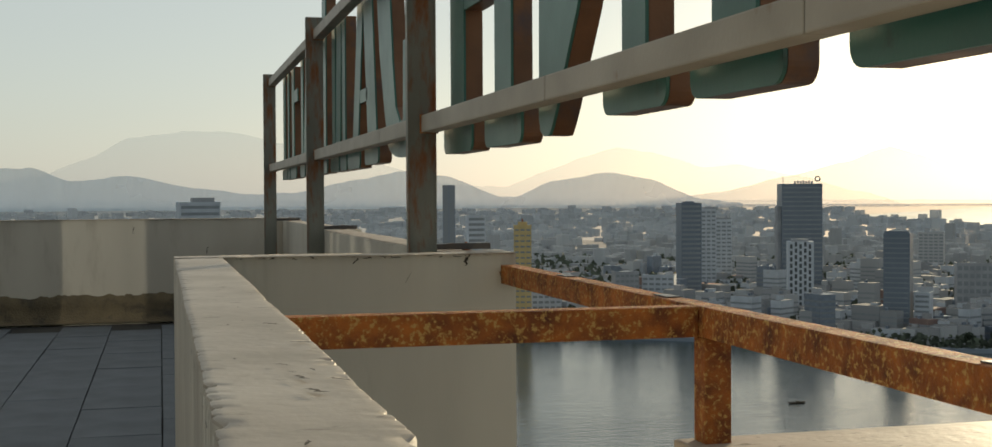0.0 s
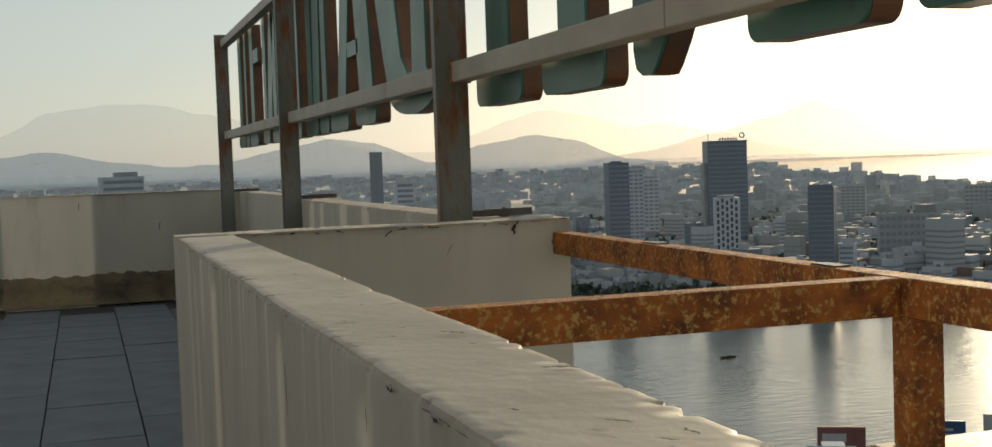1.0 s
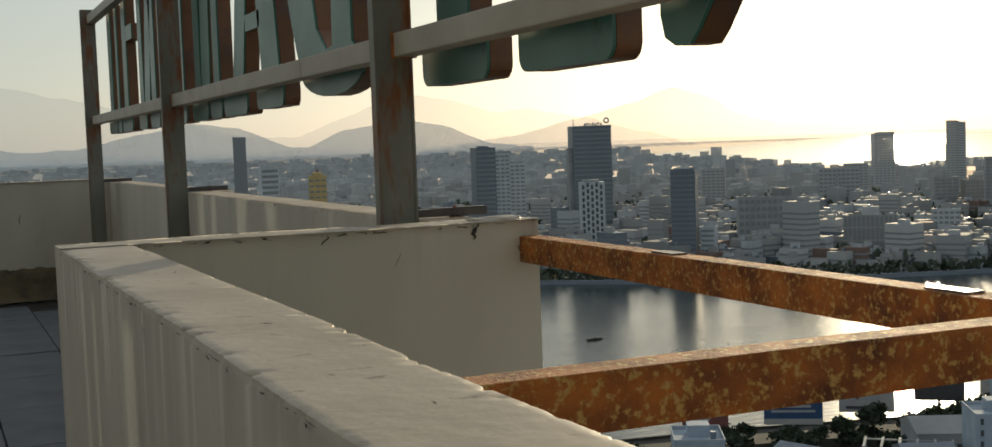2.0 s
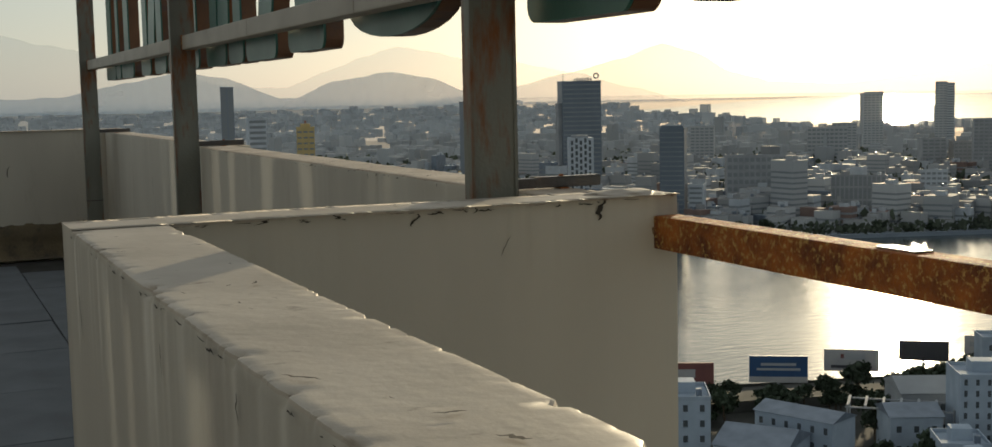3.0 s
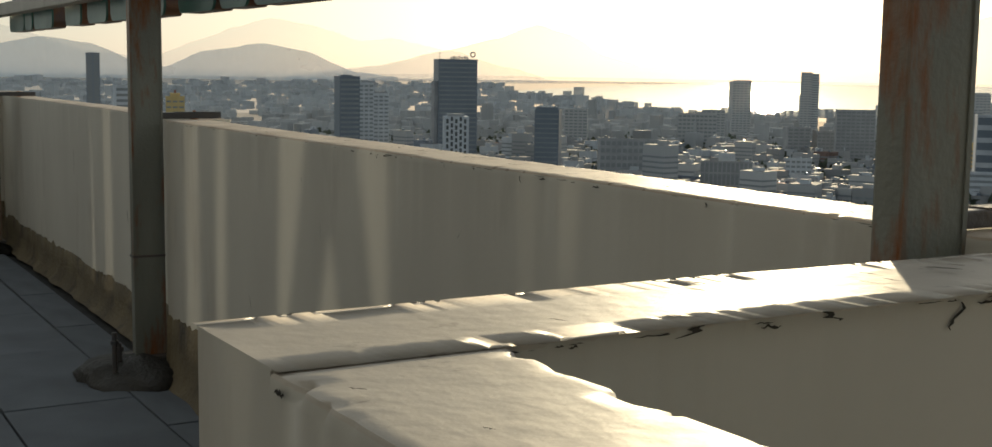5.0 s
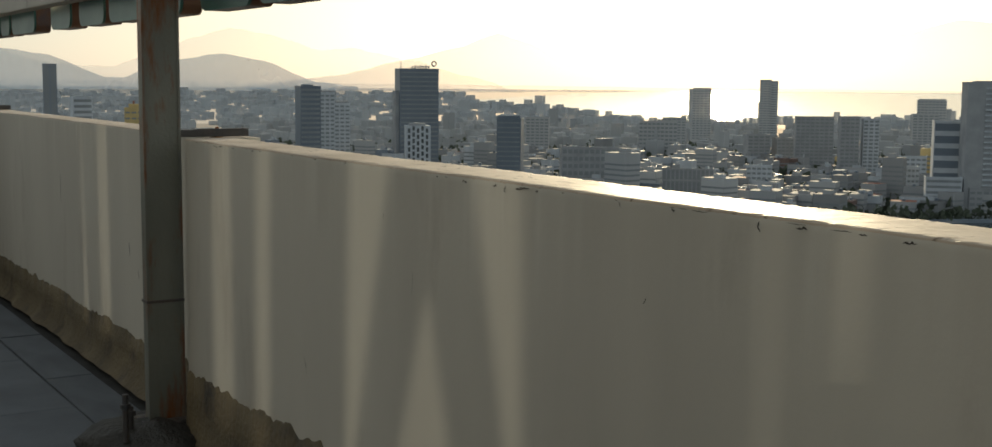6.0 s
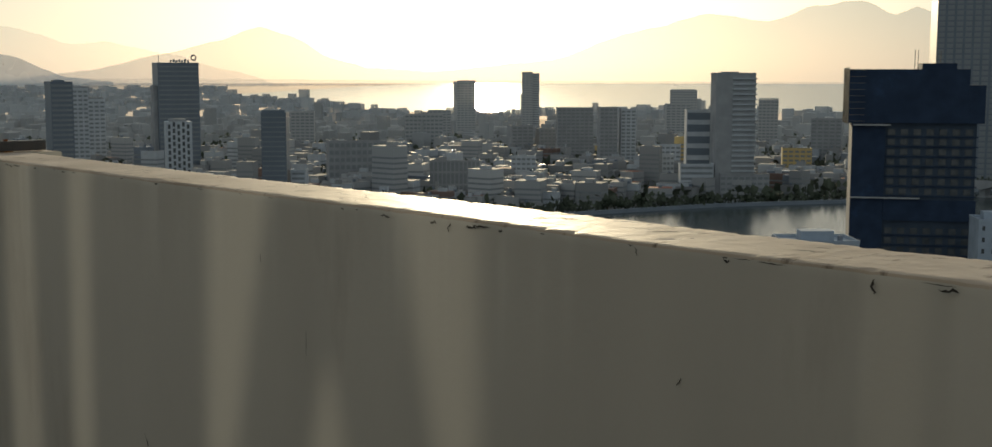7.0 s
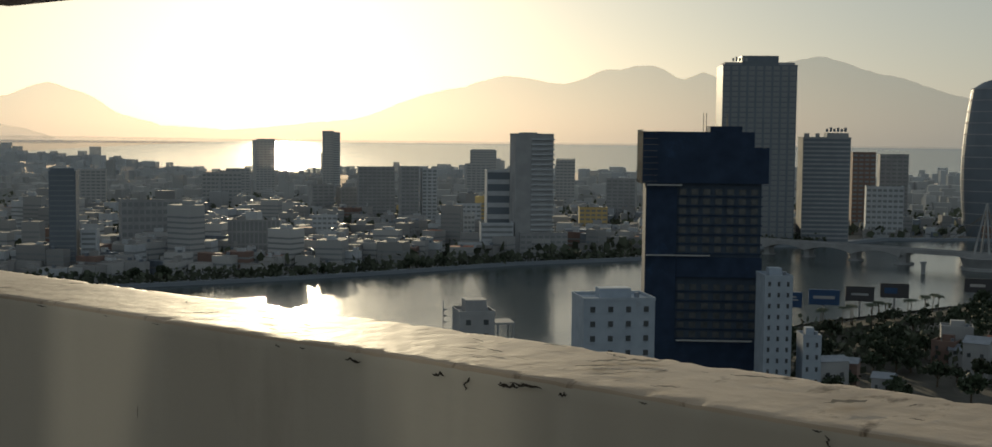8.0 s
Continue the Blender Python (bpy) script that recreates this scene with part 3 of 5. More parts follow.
def stem(y0, y1, f0, f1):
    """A stem with a wide rounded foot."""
    return [foot(f0, f1), bar(y0, y1, 1.985, HI)]


LABEL = "teal-backed metal sign shape with bronze rims"
pan(stem(7.15, 6.85, 7.32, 6.69) + stem(6.24, 5.96, 6.43, 5.80) + [bar(6.84, 6.25, 2.55, 2.70)], LABEL)
pan([[(5.54, 1.93), (5.52, 1.87), (5.47, 1.845), (5.40, 1.845), (5.36, 1.88), (5.30, 1.95), (5.19, 2.11), (5.05, 2.30), (4.62, HI), (5.52, HI)]], LABEL)
pan(stem(4.58, 4.37, 4.77, 4.2) + stem(3.87, 3.60, 4.02, 3.45), LABEL)
pan(stem(2.98, 2.70, 3.14, 2.50), LABEL)
pan(stem(1.9, 1.62, 2.1, 1.44) + stem(0.9, 0.62, 1.1, 0.44), LABEL)
# between the near and the middle post
pan([bar(10.70, 10.42, 1.985, HI, -0.31), bar(9.92, 9.52, 1.985, HI, 0.2), foot(10.98, 10.33, 1.835), foot(10.08, 9.47, 1.85), bar(10.30, 9.94, 2.33, 2.43)], LABEL)
curve = []
for k in range(13):
    a = math.pi * k / 12
    curve.append((8.56 + 0.53 * math.cos(a), 2.0 - 0.14 * math.sin(a)))
pan([curve + [(8.22, 2.1), (8.22, 2.6), (8.5, 2.6), (8.52, 2.1), (8.63, 2.09), (8.78, 2.2), (8.88, 2.5), (9.0, HI), (9.5, HI), (9.38, 2.6), (9.2, 2.2)]], LABEL)
pan(stem(11.92, 11.72, 12.05, 11.5) + [bar(11.7, 11.42, 1.985, HI, -0.1), bar(11.28, 11.1, 1.985, HI), foot(11.42, 11.05)], LABEL)
# beyond the middle post
pan([bar(13.25, 12.95, 1.985, HI, -0.3), bar(12.62, 12.36, 1.985, 3.7), foot(13.4, 12.9), foot(12.75, 12.3), bar(12.95, 12.6, 2.3, 2.42)], LABEL)
pan(stem(14.5, 14.3, 14.62, 14.18) + [bar(14.28, 14.0, 1.985, HI, -0.3)] + stem(13.86, 13.64, 13.98, 13.5), LABEL)
pan(stem(15.5, 15.25, 15.7, 15.05) + [bar(15.24, 14.85, 2.7, 2.84)], LABEL)
pan(stem(16.55, 16.3, 16.7, 16.1) + stem(16.0, 15.85, 16.05, 15.78), LABEL)

# ---- the rusty frame over the light well ----
frame_ob = thing("rusty_frame", pose(1.70, 4.345, 0.815, 0, 0, -1.2), "rust-flaked box-steel frame over the light well", "steel frame")
box_part("long_rail", (-0.045, 0.045, -9.0, 2.585, 0.337, 0.435), RUST, frame_ob, bevel=0.005)
box_part("cross_rail", (-1.44, -0.047, -0.042, 0.042, 0.336, 0.434), RUST, frame_ob, bevel=0.005)
box_part("upright", (-0.041, 0.049, -0.08, 0.01, 0.0, 0.336), RUST, frame_ob, bevel=0.004)
box_part("splice_plate", (-0.048, -0.0455, 1.1, 1.25, 0.34, 0.432), RUST, frame_ob, "welded splice plate")
for y in (1.5, 0.3, -1.6):
    box_part("paint_flake", (-0.02, 0.03, y, y + 0.13, 0.4355, 0.4395), DARKBAR, frame_ob, "curled flake of old paint")
bm = bmesh.new()
bmesh.ops.create_icosphere(bm, subdivisions=3, radius=1)
for v in bm.verts:
    k = 1 + 0.3 * noise.noise(v.co * 2.3) + 0.15 * noise.noise(v.co * 7)
    v.co = Vector((-0.03 + v.co.x * 0.05 * k, 2.59 + v.co.y * 0.016 * k, 0.388 + v.co.z * 0.058 * k))
for f in bm.faces:
    f.smooth = True
part("mortar_plug", bm, RUSTY_MORTAR, frame_ob, "rough rust-stained mortar round the rail's end")

# ---- ground, river and bay ----
def ground_height(r):
    """Level as far as 2 km; beyond it the plain lifts to where the true horizon stands."""
    return WATER + (55.0 * ((r - 2000) / 2950) ** 1.3 if r > 2000 else 0.0)


def polar(bm, bearings, radii, lift=0.0):
    grid = []
    for b in bearings:
        rs = radii(b) if callable(radii) else radii
        grid.append([bm.verts.new((r * math.sin(radians(b)), r * math.cos(radians(b)), ground_height(r) + lift)) for r in rs])
    for a, c in zip(grid, grid[1:]):
        for j in range(len(a) - 1):
            bm.faces.new((a[j], a[j + 1], c[j + 1], c[j]))


bm = bmesh.new()
RS = [0.5, 100, 300, 600, 1000, 1500, 2000, 2200, 2400, 2700, 3000, 3400, 3800, 4200, 4600, 4985]
polar(bm, [b * 5.0 for b in range(73)], RS, -1.2)
bmesh.ops.remove_doubles(bm, verts=bm.verts, dist=0.01)
bmesh.ops.recalc_face_normals(bm, faces=bm.faces)
# ground tiers by distance; the outer two have haze in their colour
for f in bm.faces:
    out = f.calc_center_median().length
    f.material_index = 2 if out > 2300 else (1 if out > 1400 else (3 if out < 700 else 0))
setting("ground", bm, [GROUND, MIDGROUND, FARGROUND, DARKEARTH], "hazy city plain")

NEAR_BANK = ((-2400, 560), (-300, 400), (60, 318), (203, 292), (267, 274), (400, 258), (532, 245), (674, 204), (900, 120), (1500, -300), (2300, -1400))
FAR_BANK = ((-2400, 1250), (-600, 960), (0, 800), (224, 742), (408, 590), (480, 560), (544, 537), (660, 508), (746, 466), (850, 452), (905, 446), (972, 415), (1043, 404), (1095, 345), (1130, 220), (1800, -400), (2700, -1500))


def along(line, k):
    """The point at the share k of a line's length."""
    seg = [math.dist(a, b) for a, b in zip(line, line[1:])]
    d = k * sum(seg)
    for (a, b), s in zip(zip(line, line[1:]), seg):
        if d <= s:
            return (a[0] + (b[0] - a[0]) * d / s, a[1] + (b[1] - a[1]) * d / s)
        d -= s
    return line[-1]


bm = bmesh.new()
near = [bm.verts.new((x, y, WATER)) for x, y in NEAR_BANK]
far = [bm.verts.new((x, y, WATER)) for x, y in FAR_BANK]
bm.faces.new(near + far[::-1])
bmesh.ops.triangulate(bm, faces=bm.faces)
bmesh.ops.recalc_face_normals(bm, faces=bm.faces)
for f in bm.faces:
    if f.normal.z < 0:
        f.normal_flip()
setting("river", bm, RIVER, "wide river glittering under the low sun")


def quay(name, line, inland, material):
    """A stone quay wall with a promenade behind it."""
    bm = bmesh.new()
    pts = [Vector((x, y, 0)) for x, y in line]
    rows = []
    for i, p in enumerate(pts):
        d = (pts[min(i + 1, len(pts) - 1)] - pts[max(i - 1, 0)]).normalized()
        left = Vector((-d.y, d.x, 0)) * inland
        rows.append([bm.verts.new(p + left * u + Vector((0, 0, WATER + z))) for u, z in ((-1, -1), (-0.5, 2.2), (0.4, 2.4), (0.4, 1.6), (16, 1.6), (17, -1))])
    for a, b in zip(rows, rows[1:]):
        for j in range(5):
            bm.faces.new((a[j], a[j + 1], b[j + 1], b[j]))
    bmesh.ops.recalc_face_normals(bm, faces=bm.faces)
    return setting(name, bm, material, "grey stone quay along the river")


quay("quay_1", FAR_BANK, 1, DARKGLASS)
quay("quay_2", NEAR_BANK, -1, DARKEARTH)


SHORE = ((31, 3690), (35, 3120), (38, 2680), (43, 2620), (50, 2700), (60, 2720), (95, 2900))


def bay_span(b):
    """Distances from the near shore to the far one."""
    for (b0, r0), (b1, r1) in zip(SHORE, SHORE[1:]):
        if b0 <= b <= b1:
            near_r = r0 + (r1 - r0) * (b - b0) / (b1 - b0) + 25 * noise.noise(Vector((b * 1.7, 3, 0)))
    far_r = min(4980, 3780 + (b - 31) * 135)
    near_r = min(near_r, far_r - 5)
    return [near_r + (far_r - near_r) * k / 8 for k in range(9)]


bm = bmesh.new()
polar(bm, [31 + 0.5 * k for k in range(120)], bay_span, 0.8)
bmesh.ops.recalc_face_normals(bm, faces=bm.faces)
setting("bay", bm, SEA, "bright bay beyond the city")


# ---- mountains round the bay ----
def ridge(name, r, knots, material, label, rough=0.06, foot_low=-0.9):
    """A mountain range along a ridge given by bearing and height in degrees."""
    bm = bmesh.new()
    rows = []
    b0, b1 = knots[0][0], knots[-1][0]
    n = int((b1 - b0) / 0.12)
    for i in range(n + 1):
        b = b0 + (b1 - b0) * i / n
        for (p, h0), (q, h1) in zip(knots, knots[1:]):
            if p <= b <= q:
                k = (b - p) / (q - p)
                k = k * k * (3 - 2 * k) * 0.5 + k * 0.5
                e = h0 + (h1 - h0) * k
        e += rough * (noise.noise(Vector((b * 1.3, r, 0))) + 0.5 * noise.noise(Vector((b * 3.7, r, 4))))
        s, c = math.sin(radians(b)), math.cos(radians(b))
        ring = []
        for j in range(5):
            k = j / 4
            rr = r - 260 * (1 - k) ** 1.5
            z = rr * math.tan(radians(foot_low + (max(e, foot_low + 0.05) - foot_low) * k)) + 1.6
            rr += 25 * noise.noise(Vector((b * 2.1, k * 3, r)))
            ring.append(bm.verts.new((rr * s, rr * c, z)))
        rows.append(ring)
    for a, b in zip(rows, rows[1:]):
        for j in range(4):
            bm.faces.new((a[j], b[j], b[j + 1], a[j + 1])).smooth = True
    return setting(name, bm, material, label)


# the haze before each range is put into its pale, see-through colour
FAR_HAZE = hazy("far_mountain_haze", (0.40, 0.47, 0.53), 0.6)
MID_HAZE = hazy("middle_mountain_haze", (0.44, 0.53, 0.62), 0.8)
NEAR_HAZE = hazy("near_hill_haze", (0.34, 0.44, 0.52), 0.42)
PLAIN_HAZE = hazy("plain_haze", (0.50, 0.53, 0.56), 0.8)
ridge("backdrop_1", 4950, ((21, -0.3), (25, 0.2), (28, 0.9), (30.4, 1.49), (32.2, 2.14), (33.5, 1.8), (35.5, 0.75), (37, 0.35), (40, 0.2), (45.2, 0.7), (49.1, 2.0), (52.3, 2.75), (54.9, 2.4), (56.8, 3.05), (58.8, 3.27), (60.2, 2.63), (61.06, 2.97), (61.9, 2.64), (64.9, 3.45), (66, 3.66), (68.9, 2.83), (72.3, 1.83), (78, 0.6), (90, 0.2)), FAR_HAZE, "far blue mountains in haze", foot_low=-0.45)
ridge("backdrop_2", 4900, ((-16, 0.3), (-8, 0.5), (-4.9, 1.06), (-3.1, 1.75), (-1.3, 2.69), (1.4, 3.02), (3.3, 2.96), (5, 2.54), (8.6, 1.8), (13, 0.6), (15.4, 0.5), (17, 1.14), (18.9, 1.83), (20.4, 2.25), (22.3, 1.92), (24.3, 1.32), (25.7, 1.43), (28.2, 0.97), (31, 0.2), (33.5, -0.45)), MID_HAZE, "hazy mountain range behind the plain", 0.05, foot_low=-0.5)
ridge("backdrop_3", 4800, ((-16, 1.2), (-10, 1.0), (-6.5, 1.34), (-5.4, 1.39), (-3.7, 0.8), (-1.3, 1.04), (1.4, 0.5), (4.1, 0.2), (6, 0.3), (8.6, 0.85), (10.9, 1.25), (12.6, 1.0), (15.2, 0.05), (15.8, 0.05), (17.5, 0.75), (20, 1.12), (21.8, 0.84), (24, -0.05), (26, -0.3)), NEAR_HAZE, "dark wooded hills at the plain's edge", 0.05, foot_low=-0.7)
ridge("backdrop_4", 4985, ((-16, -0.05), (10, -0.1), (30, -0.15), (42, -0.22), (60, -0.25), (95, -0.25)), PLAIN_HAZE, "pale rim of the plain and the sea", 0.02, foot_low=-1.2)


# ---- far city: thousands of small houses, nobody could count them ----
def far_bank_y(x):
    for (xa, ya), (xb, yb) in zip(FAR_BANK, FAR_BANK[1:]):
        if xa <= x <= xb:
            return ya + (yb - ya) * (x - xa) / (xb - xa)
    return -1e9


rng = random.Random(5)
verts, faces, slots = [], [], []


def add_block(cx, cy, z, w, d, h, a, slot):
    c, s = math.cos(a), math.sin(a)
    k = len(verts)
    for dz in (0, h):
        for ux, uy in ((-1, -1), (1, -1), (1, 1), (-1, 1)):
            px, py = ux * w / 2, uy * d / 2
            verts.append((cx + px * c - py * s, cy + px * s + py * c, z + dz))
    for f in ((0, 1, 5, 4), (1, 2, 6, 5), (2, 3, 7, 6), (3, 0, 4, 7), (4, 5, 6, 7)):
        faces.append(tuple(k + i for i in f))
        slots.append((5 if slot < 2 else slot) if f[0] == 4 else (0 if slot == 2 else slot))


made = 0
while made < 9000:
    b = rng.uniform(-12, 80)
    r = 760 + (4300 - 760) * rng.random() ** 1.35
    x, y = r * math.sin(radians(b)), r * math.cos(radians(b))
    made += 1
    if y < far_bank_y(x) + 34:
        continue
    if b > 31 and r > bay_span(b)[0] - 30:
        continue
    grow = 1 + max(0, r - 1500) / 3500
    w, d = rng.uniform(6, 15) * grow, rng.uniform(8, 20) * grow
    h = rng.choice((6, 8, 9, 11, 13, 16)) * rng.uniform(0.85, 1.2)
    if rng.random() < 0.06:
        h *= rng.uniform(1.5, 2.4)
    if b < 20:
        h *= 0.8
    a = rng.choice((0.55, 0.55 + math.pi / 2, 0.2)) + rng.uniform(-0.15, 0.15)
    z = ground_height(r) - 2
    slot = rng.choices((0, 1, 2, 3, 8, 9), (62, 18, 5, 9, 5, 1))[0]
    # farther houses take the colours with haze put in
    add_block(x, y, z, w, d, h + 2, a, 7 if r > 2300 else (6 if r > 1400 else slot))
    if r < 1400:
        if rng.random() < 0.6:
            add_block(x + rng.uniform(-2, 2), y + rng.uniform(-2, 2), z + h + 2, w * 0.35, d * 0.35, rng.uniform(2, 3.4), a, rng.choice((0, 1)))
        if rng.random() < 0.5:
            add_block(x + rng.uniform(-3, 3), y + rng.uniform(-3, 3), z + h + 2, 1.8, 1.8, 1.6, a, 3)
        if r < 1250:
            for fl in range(1, int(h / 3.4)):
                wx = -math.sin(radians(b)) * (d * 0.5)
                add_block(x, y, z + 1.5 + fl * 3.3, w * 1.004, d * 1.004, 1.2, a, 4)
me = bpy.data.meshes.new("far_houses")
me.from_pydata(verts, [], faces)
for m in (CITY, WHITE, REDROOF, TIN, HAZEGLASS, ROOFTOP, MIDCITY, HAZECITY, BRICKRED, YELLOW):
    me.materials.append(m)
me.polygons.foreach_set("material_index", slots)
tagged(new("far_houses", me), "crowded pale low-rise houses across the river, haze in their colour", "houses", "", "stuff")


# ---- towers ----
# tower materials again with haze put in: lighter and slightly see-through
HAZED = {m: hazy(m.name + "_in_haze", c, 0.07) for m, c in ((WHITE, (0.50, 0.53, 0.56)), (CONCRETE, (0.40, 0.415, 0.43)), (DARKGLASS, (0.22, 0.25, 0.29)), (HAZEGLASS, (0.24, 0.26, 0.28)))}


def tower(x, y, w, d, h, wall, glass, label, floors=18, cols=5, style="rows", turn=0.0, roof=(), band=0.45, side=True, name="tower", category="tower"):
    """A tall building whose front looks at the roof; its windows stand floor by floor."""
    y = y + 8.0
    b = math.atan2(x, y)
    r = math.hypot(x, y)
    # distant towers swap to the copies with haze in their colour
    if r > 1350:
        wall, glass = HAZED.get(wall, wall), HAZED.get(glass, glass)
        roof = [(n2, dims, HAZED.get(m2, m2)) for n2, dims, m2 in roof]
    z = ground_height(r) - 1.2
    h = h + 1.2 + (WATER - ground_height(r)) * (1 if r > 2000 else 0)
    ob = thing(name, Matrix.Translation((x, y, z)) @ Matrix.Rotation(-b + radians(turn), 4, "Z"), label, category, "city towers")
    bm = bmesh.new()
    cuboid(bm, -w / 2, w / 2, 0, d, 0, h)
    body = part("wall", bm, wall, ob)
    for q in ((-w / 2 - 0.15, w / 2 + 0.15, -0.15, 0.25), (-w / 2 - 0.15, -w / 2 + 0.25, 0.26, d), (w / 2 - 0.25, w / 2 + 0.15, 0.26, d)):
        box_part("roof_parapet", (*q, h, h + 1.1), wall, ob)
    step = (h - 3) / floors
    kinds = {}

    def repeat(name2, key, dims, at):
        if key not in kinds:
            bm = bmesh.new()
            cuboid(bm, *dims)
            first = to_object(name2, bm, glass)
            kinds[key] = first.data
        else:
            first = new(name2, kinds[key])
        first.parent = ob
        first.location = at

    for k in range(floors):
        z0 = 3 + k * step
        if style == "rows":
            cw = w / cols
            for c in range(cols):
                repeat("window", "front", (-cw * 0.36, cw * 0.36, -0.08, 0.2, 0, step * band), (-w / 2 + (c + 0.5) * cw, 0, z0 + step * 0.25))
        elif style == "bands":
            repeat("window", "front", (-w / 2 + 0.6, w / 2 - 0.6, -0.08, 0.2, 0, step * band), (0, 0, z0 + step * 0.3))
        elif style == "balcony":
            repeat("balcony", "front", (-w / 2 + w * 0.42, w / 2 + 0.8, -1.1, 0.1, 0, step * 0.3), (0, 0, z0))
        if side and style != "balcony" and r < 1200:
            repeat("window", "flank", (-0.08, 0.08, d * 0.12, d * 0.88, 0, step * band), ((w if turn > 0 else -w) / 2, 0, z0 + step * 0.3))
    for n2, dims, mat2 in roof:
        box_part(n2, (dims[0], dims[1], dims[2], dims[3], h + dims[4], h + dims[5]), mat2, ob)
    return ob


tower(385, 868, 15.3, 18, 79, DARKGLASS, HAZEGLASS, "slender dark glass office tower", 22, 4, "bands", turn=14, roof=(("plant_room", (-5, 3, 4, 10, 0, 2.2), DARKGLASS),))
tower(459, 1000, 13, 16, 73, WHITE, HAZEGLASS, "pale apartment tower behind the dark one", 20, 3, "rows", turn=10, roof=(("roof_canopy", (-4, 8, 2, 10, 0, 2.6), CONCRETE),))
tower(511, 1086, 20, 16, 62, WHITE, HAZEGLASS, "pale stepped apartment block", 16, 4, "rows", turn=10, roof=(("roof_canopy", (-7, 9, 1, 12, 0, 3.0), CONCRETE),))
bank_tower = tower(472, 859, 30.3, 28, 93, DARKGLASS, HAZEGLASS, "tall dark office tower with rooftop lettering", 26, 6, "bands", turn=9, band=0.3, roof=(("mast", (-14.6, -14.2, 0, 0.4, 0, 7), DARKGLASS), ("side_wing", (-18, -15.2, 4, 20, -96, -16), CONCRETE)))
for k in range(7):
    box_part("roof_lettering", (-6 + k * 2.1, -4.6 + k * 2.1, 0.5, 0.8, 95.4, 97.2 + 0.6 * (k % 2)), DARKGLASS, bank_tower, "unreadable rooftop lettering as plain bars")
bm = bmesh.new()
bmesh.ops.create_circle(bm, segments=24, radius=2.3, matrix=Matrix.Translation((11.5, 0.4, 99)) @ Matrix.Rotation(math.pi / 2, 4, "X"))
ring = bm.edges[:]
r2 = bmesh.ops.extrude_edge_only(bm, edges=ring)
for v in [g for g in r2["geom"] if isinstance(g, bmesh.types.BMVert)]:
    v.co = Vector((11.5 + (v.co.x - 11.5) * 0.55, 0.4, 99 + (v.co.z - 99) * 0.55))
bmesh.ops.solidify(bm, geom=bm.faces[:], thickness=0.5)
part("roof_ring", bm, DARKGLASS, bank_tower, "plain ring emblem on the roof")

# the pale tower before it, with staggered slot windows
pale = thing("tower", Matrix.Translation((433, 797, WATER - 1.2)) @ Matrix.Rotation(-math.atan2(433, 789) + radians(6), 4, "Z"), "pale blue-white tower with staggered slot windows", "tower", "city towers")
box_part("wall", (-8.7, 8.7, 0, 16, 0, 54), WHITE, pale)
box_part("roof_frame", (-6.5, 5, 1, 9, 54, 55.8), CONCRETE, pale)
for k in range(11):
    for c in range(5):
        z0 = 4 + k * 4.5 + (1.6 if c % 2 else 0)
        box_part("window", (-7.6 + c * 3.2, -5.9 + c * 3.2, -0.1, 0.2, z0, z0 + 3.1), GLASS, pale)

tower(423, 655, 15.1, 15, 61, DARKGLASS, HAZEGLASS, "dark stone-faced tower by the river", 20, 3, "bands", turn=-8, band=0.25, roof=(("roof_fence", (-7, 7, 0.2, 0.5, 0, 2.5), DARKGLASS),))
tower(437, 650, 9, 14, 26, WHITE, HAZEGLASS, "white hotel beside the dark tower", 8, 2, "bands", turn=-8)
tower(1259, 1423, 28.4, 26, 75, CONCRETE, HAZEGLASS, "grey hotel tower near the bay", 20, 5, "rows", turn=12, roof=(("plant_room", (-12, 13.8, 0, 10, 0, 3), CONCRETE),))
tower(1361, 1396, 17, 30, 90, CONCRETE, HAZEGLASS, "tall pale twin slab near the bay", 24, 3, "rows", turn=0)
tower(1376, 1394, 13, 30, 88, WHITE, HAZEGLASS, "pale half of the twin slab", 24, 3, "bands", turn=0)
tower(905, 935, 23, 20, 33, CONCRETE, HAZEGLASS, "dark grey block among low houses", 9, 4, "rows", turn=15)
tower(925, 918, 17, 20, 30, CONCRETE, HAZEGLASS, "grey office block with small windows", 8, 4, "rows", turn=15)
tower(854, 770, 16, 18, 56, CONCRETE, HAZEGLASS, "grey apartment tower with small windows", 16, 4, "rows", turn=8)
tower(872, 762, 13.8, 18, 54, WHITE, HAZEGLASS, "pale half-lit apartment tower", 16, 3, "rows", turn=8, band=0.55)
tower(906, 861, 35.5, 20, 53, CONCRETE, HAZEGLASS, "wide grey apartment slab", 15, 8, "rows", turn=5)
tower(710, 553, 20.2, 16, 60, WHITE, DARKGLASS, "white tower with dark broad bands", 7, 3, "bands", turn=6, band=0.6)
tower(686, 537, 22.6, 14, 24, WHITE, HAZEGLASS, "low white block by the river", 6, 4, "bands", turn=6)
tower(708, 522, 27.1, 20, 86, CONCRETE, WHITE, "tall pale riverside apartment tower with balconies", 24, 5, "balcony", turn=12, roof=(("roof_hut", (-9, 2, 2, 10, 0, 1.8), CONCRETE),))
tower(712, 516, 34, 16, 17, CONCRETE, HAZEGLASS, "podium of the apartment tower", 4, 8, "rows", turn=12)
tower(1482, 1188, 39.9, 24, 63, CONCRETE, HAZEGLASS, "broad hotel block near the coast", 16, 8, "rows", roof=(("roof_beam", (-18, 18, 0, 3, 0, 2.4), CONCRETE),))
tower(1229, 860, 22.9, 18, 57, CONCRETE, HAZEGLASS, "hazy grey slab block", 15, 5, "rows", roof=(("roof_beam", (-11, 11, 0, 3, 1.5, 2.5), CONCRETE),))
